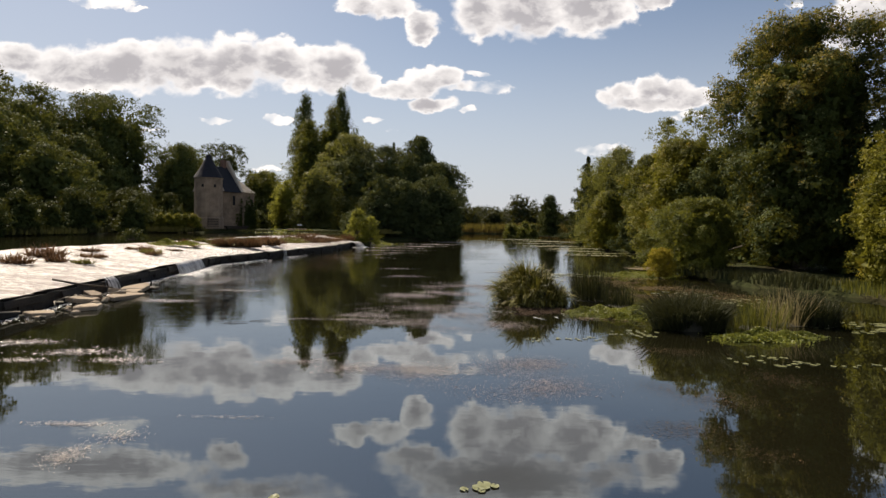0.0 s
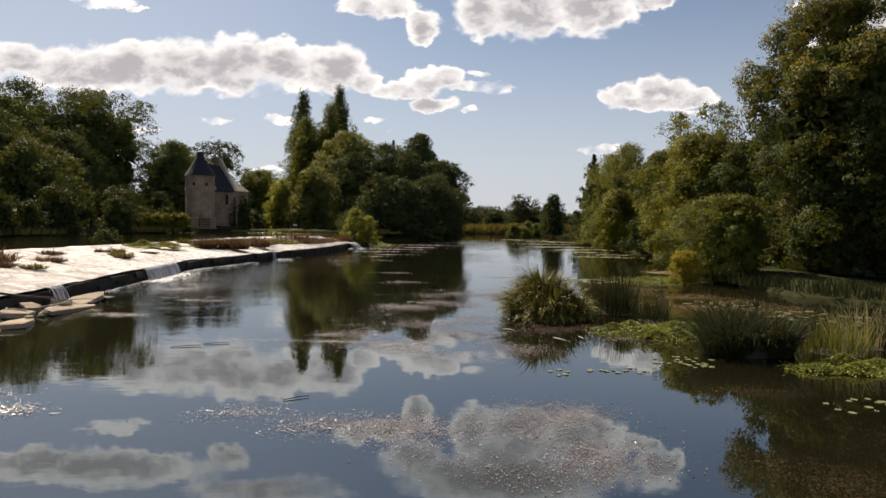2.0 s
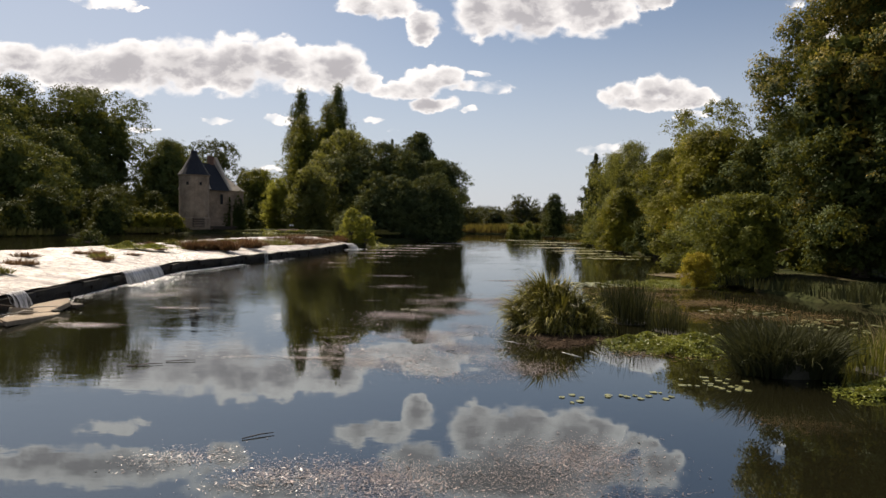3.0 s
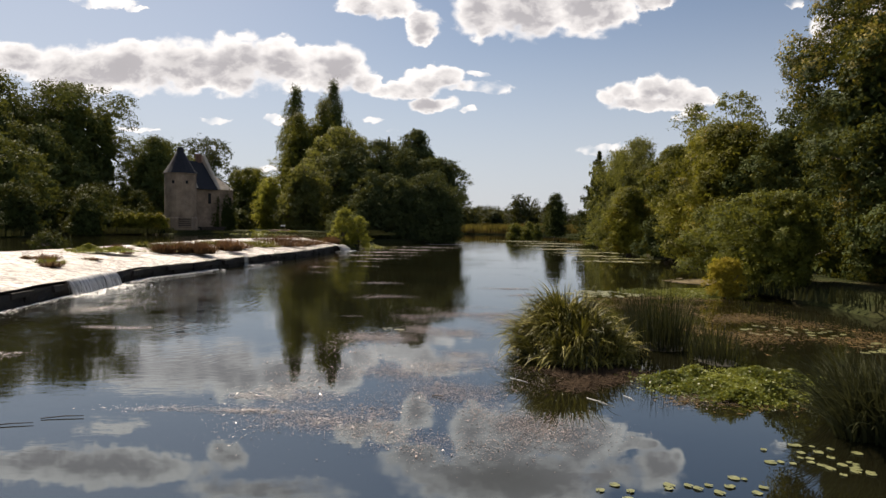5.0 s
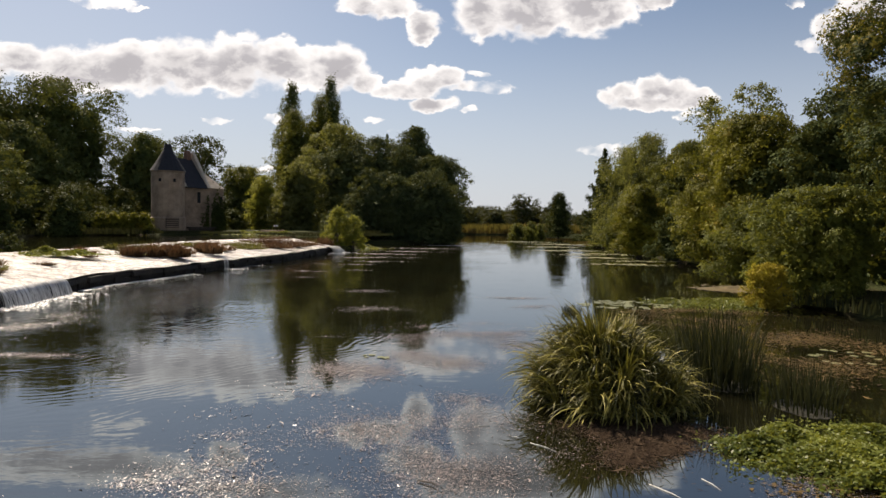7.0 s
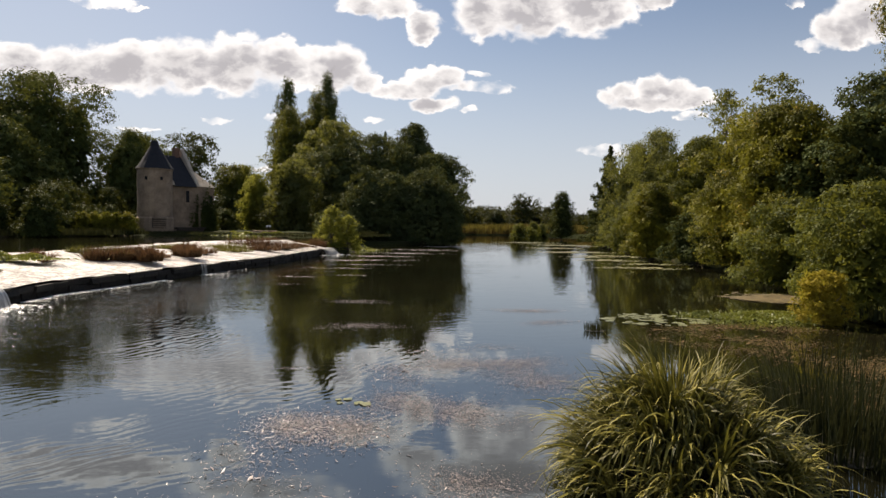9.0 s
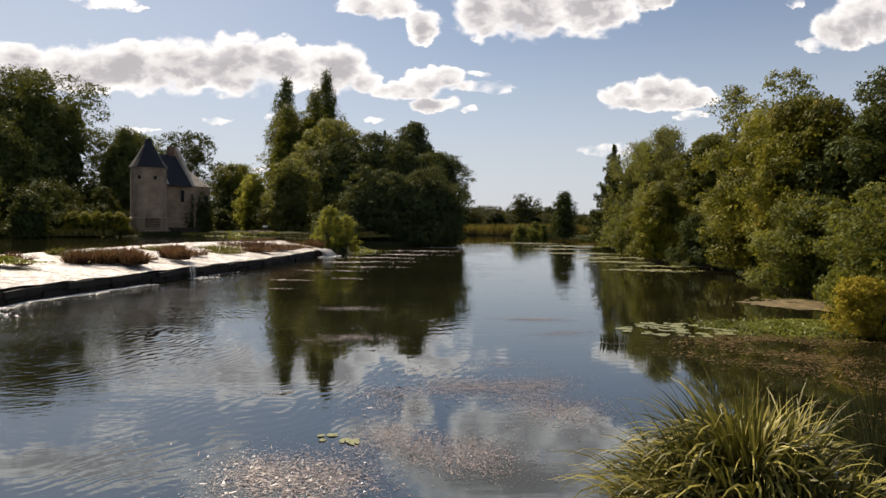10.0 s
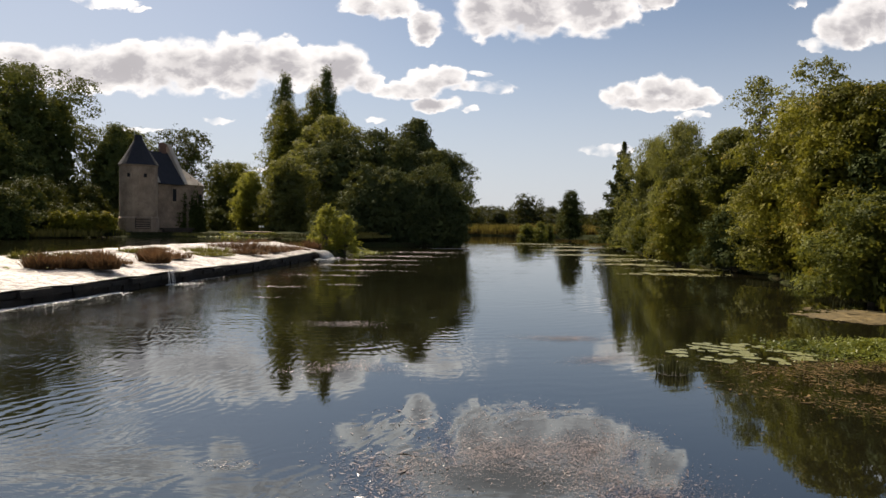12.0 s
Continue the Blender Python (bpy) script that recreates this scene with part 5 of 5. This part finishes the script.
    v = [p for q in rings for p in q]
    f = [(a * sides + k, a * sides + (k + 1) % sides, (a + 1) * sides + (k + 1) % sides, (a + 1) * sides + k) for a in range(len(rings) - 1) for k in range(sides)]
    f.append(tuple(range((len(rings) - 1) * sides, len(rings) * sides)))
    part("tower", mesh("tower", v, f, M_WALL), ob, "round pale limestone stair tower")
    rings = [ring(r + 0.14, top - 0.06), ring(r * 0.78, top + 0.7), ring(0.42, tip - 0.55), ring(0.3, tip)]
    v = [p for q in rings for p in q]
    f = [(a * sides + k, a * sides + (k + 1) % sides, (a + 1) * sides + (k + 1) % sides, (a + 1) * sides + k) for a in range(3) for k in range(sides)]
    f += [tuple(range(3 * sides, 4 * sides)), tuple(range(sides))[::-1]]
    part("tower_roof", mesh("tower_roof", v, f, M_SLATE), ob, "conical slate roof with a flat cap")
    view = math.degrees(math.atan2(-c.y + 10, -c.x)) - turn
    w = radians(view + 14)
    vent = part("vent_panel", mesh("vent_panel", *block(-0.1, 0.1, -0.62, 0.62, -0.5, 0.5), M_OLDWOOD), ob, "dark slatted vent panel")
    vent.matrix_basis = Matrix.Translation(local + Vector((math.cos(w) * (r + 0.1), math.sin(w) * (r + 0.1), 1.15))) @ Matrix.Rotation(w, 4, "Z")
    for k in range(5):
        part("slat", mesh("slat", *block(0.1, 0.16, -0.6, 0.6, -0.44 + k * 0.2, -0.34 + k * 0.2), M_WALL), vent)
    for off in (-26, 22):
        w = radians(view + off)
        p = local + Vector((math.cos(w) * r, math.sin(w) * r, 5.5))
        v, f = block(-0.12, 0.06, -0.22, 0.22, -0.26, 0.26)
        win = part("window", mesh("window", v, f, M_WALL), ob)
        win.matrix_basis = Matrix.Translation(p) @ Matrix.Rotation(w, 4, "Z")
        v, f = block(-0.1, 0.075, -0.13, 0.13, -0.17, 0.17)
        part("pane", mesh("pane", v, f, M_DARK), win, "dark window pane")


build_manor()


# ---- broken slabs and litter below the weir ----
rng_s = np.random.default_rng(700)
def broken_slab(x, y, a, b, thick, turn, tip, roll, z):
    """An angular broken slab: straight uneven edges, chipped upper rim."""
    n = int(rng_s.integers(5, 8))
    ring = []
    for k in range(n):
        w = math.tau * (k + rng_s.uniform(-0.3, 0.3)) / n
        q = rng_s.uniform(0.75, 1.1)
        ring.append((a * q * math.cos(w), b * q * math.sin(w)))
    v = [Vector((px, py, -thick)) for px, py in ring] + [Vector((px, py, -0.025)) for px, py in ring]
    v += [Vector((px * 0.93, py * 0.93, rng_s.uniform(-0.012, 0.012))) for px, py in ring]
    f = [tuple(range(n))[::-1], tuple(range(2 * n, 3 * n))]
    f += [(r * n + k, r * n + (k + 1) % n, (r + 1) * n + (k + 1) % n, (r + 1) * n + k) for r in range(2) for k in range(n)]
    ob = tagged(new("broken_slab", mesh("broken_slab", v, f, M_SLAB)), "pale broken slab lying below the weir", "slab", "broken slabs")
    ob.matrix_basis = pose(x, y, z, tip, roll, turn)


for x, y, a, b, turn, tip, roll, z in ((-10.05, 19.9, 1.45, 0.42, 98, 2, 3, 0.10), (-9.8, 17.45, 1.0, 0.40, 112, -2, 4, 0.09), (-10.35, 21.2, 0.75, 0.42, 75, 5, -12, 0.17),
                                        (-10.55, 18.5, 0.5, 0.3, 60, 6, 5, 0.16), (-10.45, 20.2, 0.3, 0.22, 20, -8, 6, 0.24), (-10.2, 16.1, 0.5, 0.3, 80, 4, 5, 0.08), (-10.7, 19.4, 0.45, 0.3, 130, 8, -6, 0.2)):
    broken_slab(x, y, a, b, 0.13, turn, tip, roll, z)
log = tagged(new("log", mesh("log", *tube([Vector((-11.5, 18.6, 0.66)), Vector((-11.0, 19.3, 0.44)), Vector((-10.45, 20.0, 0.30))], [0.03, 0.028, 0.02], 8), M_OLDWOOD, True)), "dark driftwood log leaning on the weir's lip", "log")
plank = tagged(new("plank", mesh("plank", *block(-0.9, 0.9, -0.11, 0.11, -0.04, 0.04), M_OLDWOOD)), "dark rotten plank lying below the spill", "plank")
plank.matrix_basis = pose(-10.55, 22.3, 0.06, 3, -2, -38)
for k in range(30):
    r = rng_s.uniform(0.06, 0.17)
    y = rng_s.uniform(14.5, 22.0)
    x = weir_point(y) + rng_s.uniform(0.1, 1.3)
    v = []
    bm = bmesh.new()
    bmesh.ops.create_icosphere(bm, subdivisions=1, radius=r)
    for p in bm.verts:
        p.co = Vector((p.co.x, p.co.y * 0.8, p.co.z * 0.55)) * rng_s.uniform(0.75, 1.2)
    me = bpy.data.meshes.new("rubble_stone")
    bm.to_mesh(me)
    bm.free()
    me.materials.append(M_SLAB if k % 2 else M_MOUND)
    ob = tagged(new("rubble_stone", me), "rough brown rubble stone at the weir's foot" if k % 2 == 0 else "pale rubble stone at the weir's foot", "stone", "rubble stones")
    ob.matrix_basis = pose(x, y, rng_s.uniform(0.0, 0.06), 0, 0, rng_s.uniform(0, 360))
for k in range(9):
    x, y = rng_s.uniform(-11.0, -10.3), rng_s.uniform(15.5, 21.5)
    w, long = rng_s.uniform(0, math.tau), rng_s.uniform(0.5, 1.5)
    p = [Vector((0, 0, 0)), Vector((math.cos(w) * long / 2, math.sin(w) * long / 2, 0.08)), Vector((math.cos(w + 0.2) * long, math.sin(w + 0.2) * long, 0.03))]
    v, f = tube(p, [0.022, 0.018, 0.008], 6)
    ob = tagged(new("branch", mesh("branch", v, f, M_TWIG, True)), "bleached driftwood branch caught below the weir", "branch", "driftwood")
    ob.location = (x, y, 0.13)
for x, y, turn, long in ((1.56, 17.88, -48, 0.38), (3.12, 18.1, -70, 0.32), (2.59, 16.65, -60, 0.56), (3.07, 16.9, -76, 0.3), (1.28, 18.2, -25, 0.1), (0.9, 18.6, 10, 0.2)):
    v, f = tube([Vector((-long / 2, 0, 0)), Vector((0, 0.015, 0.004)), Vector((long / 2, 0, 0))], [0.0035, 0.0045, 0.003], 6)
    ob = tagged(new("floating_stem", mesh("floating_stem", v, f, M_BLEACHED, True)), "pale dead reed stem floating on the water", "reed stem", "floating stems")
    ob.matrix_basis = pose(x, y, 0.004, 0, 0, turn)


for (x0, y0), (x1, y1) in (((-4.75, 15.52), (-4.27, 15.63)), ((-2.18, 11.66), (-1.87, 11.87)), ((-5.26, 15.16), (-4.72, 15.33)), ((0.16, 16.87), (0.42, 16.65))):
    a, b = Vector((x0, y0, 0.012)), Vector((x1, y1, 0.02))
    bend = (a + b) / 2 + Vector((0.02, 0.03, 0.006))
    tagged(new("twig", mesh("twig", *tube([a, bend, b], [0.007, 0.008, 0.005], 6), M_OLDWOOD, True)), "dark wet twig floating on the river", "twig", "floating twigs")


# ---- grass on the island's front and the manor's shore ----
def meadow(name, label, cx, cy, rx, ry, count, height, mat, seed, z):
    rng = np.random.default_rng(seed)
    ob = new(name, blades(rng, count, cx, cy, rx, ry, height, 0.03, 0.25, 0.5, mat, 0.0, 4))
    ob.location.z = z
    return tagged(ob, label, "grass", kind="stuff")


meadow("bank_grass", "rough green grass on the island's front", -12, 78, 7, 10, 5000, 0.16, M_REED, 801, 1.15)
meadow("bank_grass", "rough dark grass before the manor", -27, 74.5, 7, 4, 3500, 0.25, M_REED, 802, 1.15)
meadow("bank_grass", "rough grass under the hedge", -30, 68, 4, 5, 3500, 0.6, M_REED, 803, 1.15)
meadow("bank_grass", "rough green grass at the weir's end", -11.8, 67, 2.6, 2.5, 3600, 0.9, M_REED, 804, 0.15)
meadow("bank_grass", "rough dark grass on the millpond bank", -35, 52, 5, 12, 4000, 0.6, M_REED, 805, 1.15)
meadow("bank_grass", "rough grass on the island's shore", -9.0, 85, 2.5, 8, 4000, 0.5, M_REED, 806, 1.1)
for k in range(13):
    x, y = -9.4 + k * 0.85, 87.2 + 0.8 * math.sin(k * 2.3)
    tree("tree", "dark low tree hanging over the island's shore", x, y, 0.05, 6.4 + 2.6 * math.sin(k * 1.7) ** 2 - (2.0 if k > 10 else 0), 2.5, "broad", M_DEEP, 7000, 0.4, 820 + k, 0.0)
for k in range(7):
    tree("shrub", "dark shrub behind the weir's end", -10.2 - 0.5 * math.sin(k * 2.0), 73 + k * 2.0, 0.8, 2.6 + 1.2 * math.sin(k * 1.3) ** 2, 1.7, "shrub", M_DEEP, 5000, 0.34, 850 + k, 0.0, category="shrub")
for k in range(12):
    tree("shrub", "dark shrub along the millpond's edge", -33.6 + 0.8 * math.sin(k * 1.7) + max(0, k - 6) * 0.7, 43 + k * 2.6, 1.0, 2.9 + 1.0 * math.sin(k * 2.1) ** 2, 1.6, "shrub", M_SHADE, 3500, 0.3, 840 + k, 0.0, category="shrub")

for k, (x, y) in enumerate(((-14.2, 40.2), (-13.6, 41.0), (-12.9, 41.6), (-12.3, 41.0), (-12.0, 44.6), (-12.8, 45.6))):
    tussock("dock_clump", "bushy rusty brown dock plants on the weir apron", x, y, 0.5, 0.4, 0.6, 340, 0.022, 0.9, 0.9, M_RUST, 380 + k, "dead plants", 0.72)
for k, (x, y) in enumerate(((-12.4, 62.2), (-11.6, 63.0), (-10.9, 62.6), (-10.6, 64.0), (-11.4, 64.6), (-9.9, 64.6), (-12.2, 64.0), (-10.3, 65.2), (-9.7, 63.7))):
    tussock("dock_clump", "rusty dead plants heaped at the weir's end", x, y, 0.75, 0.5, 0.75, 420, 0.022, 1.1, 1.0, M_RUST if k % 3 else M_DRYGREEN, 390 + k, "dead plants", max(0.3, float(ground_height(np.array(x), np.array(y)))) - 0.1)
rng_f = np.random.default_rng(860)
fy = np.concatenate([rng_f.uniform(14, 32, 1600), rng_f.uniform(32.5, 40, 2200), rng_f.uniform(44, 47, 120)])
fx = np.array([weir_point(y) for y in fy]) + 0.12 + rng_f.gamma(1.2, 0.12, len(fy))
tagged(new("foam_line", flakes("foam_line", fx, fy, 0.006, rng_f.uniform(0.012, 0.05, len(fy)), 0.1, M_FOAM, rng_f)), "thin white foam line along the weir's foot", "foam", kind="stuff")

# these shrubs' leaf colour is darkened for the shade at the wood's foot
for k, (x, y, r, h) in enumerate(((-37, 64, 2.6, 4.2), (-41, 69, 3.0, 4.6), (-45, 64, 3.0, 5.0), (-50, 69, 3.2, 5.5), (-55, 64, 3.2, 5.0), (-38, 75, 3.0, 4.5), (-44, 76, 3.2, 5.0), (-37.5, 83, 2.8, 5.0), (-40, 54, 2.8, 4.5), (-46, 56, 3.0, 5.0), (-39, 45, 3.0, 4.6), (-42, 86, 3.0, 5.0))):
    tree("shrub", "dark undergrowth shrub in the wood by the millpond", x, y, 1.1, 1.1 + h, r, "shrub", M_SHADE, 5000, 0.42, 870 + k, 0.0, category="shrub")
for k, y in enumerate((22, 26, 30, 34.5, 37.5, 41, 46, 51, 56, 62, 69, 76, 84, 92)):
    meadow("bank_grass", "rough grass and sedge along the wooded bank", float(right_shore(y)) + 0.9, y, 1.5, 3.0, 600, 0.45, M_REED if k % 3 else M_RUSH, 890 + k, 0.2)


# ---- small things on the manor's shore ----
def build_platform():
    ob = thing("stone_platform", "low stone landing on the manor's shore", "platform", (-19.2, 83.0, 1.0), 12)
    part("slab", mesh("slab", *block(-1.3, 1.3, -0.8, 0.8, 0.2, 0.42), M_WALL), ob)
    part("base", mesh("base", *block(-1.15, 1.15, -0.65, 0.65, -0.5, 0.2), M_WEIR), ob, "dark stone base")
    sign = thing("sign", "small white notice board on a short post", "sign", (-18.8, 82.8, 1.42), 10)
    part("post", mesh("post", *tube([Vector((0, 0, 0)), Vector((0, 0, 0.3)), Vector((0, 0, 0.6))], [0.035, 0.035, 0.035], 8), M_OLDWOOD), sign)
    part("board", mesh("board", *block(-0.25, 0.25, -0.025, 0.025, 0.42, 0.6), M_WHITE), sign)


build_platform()
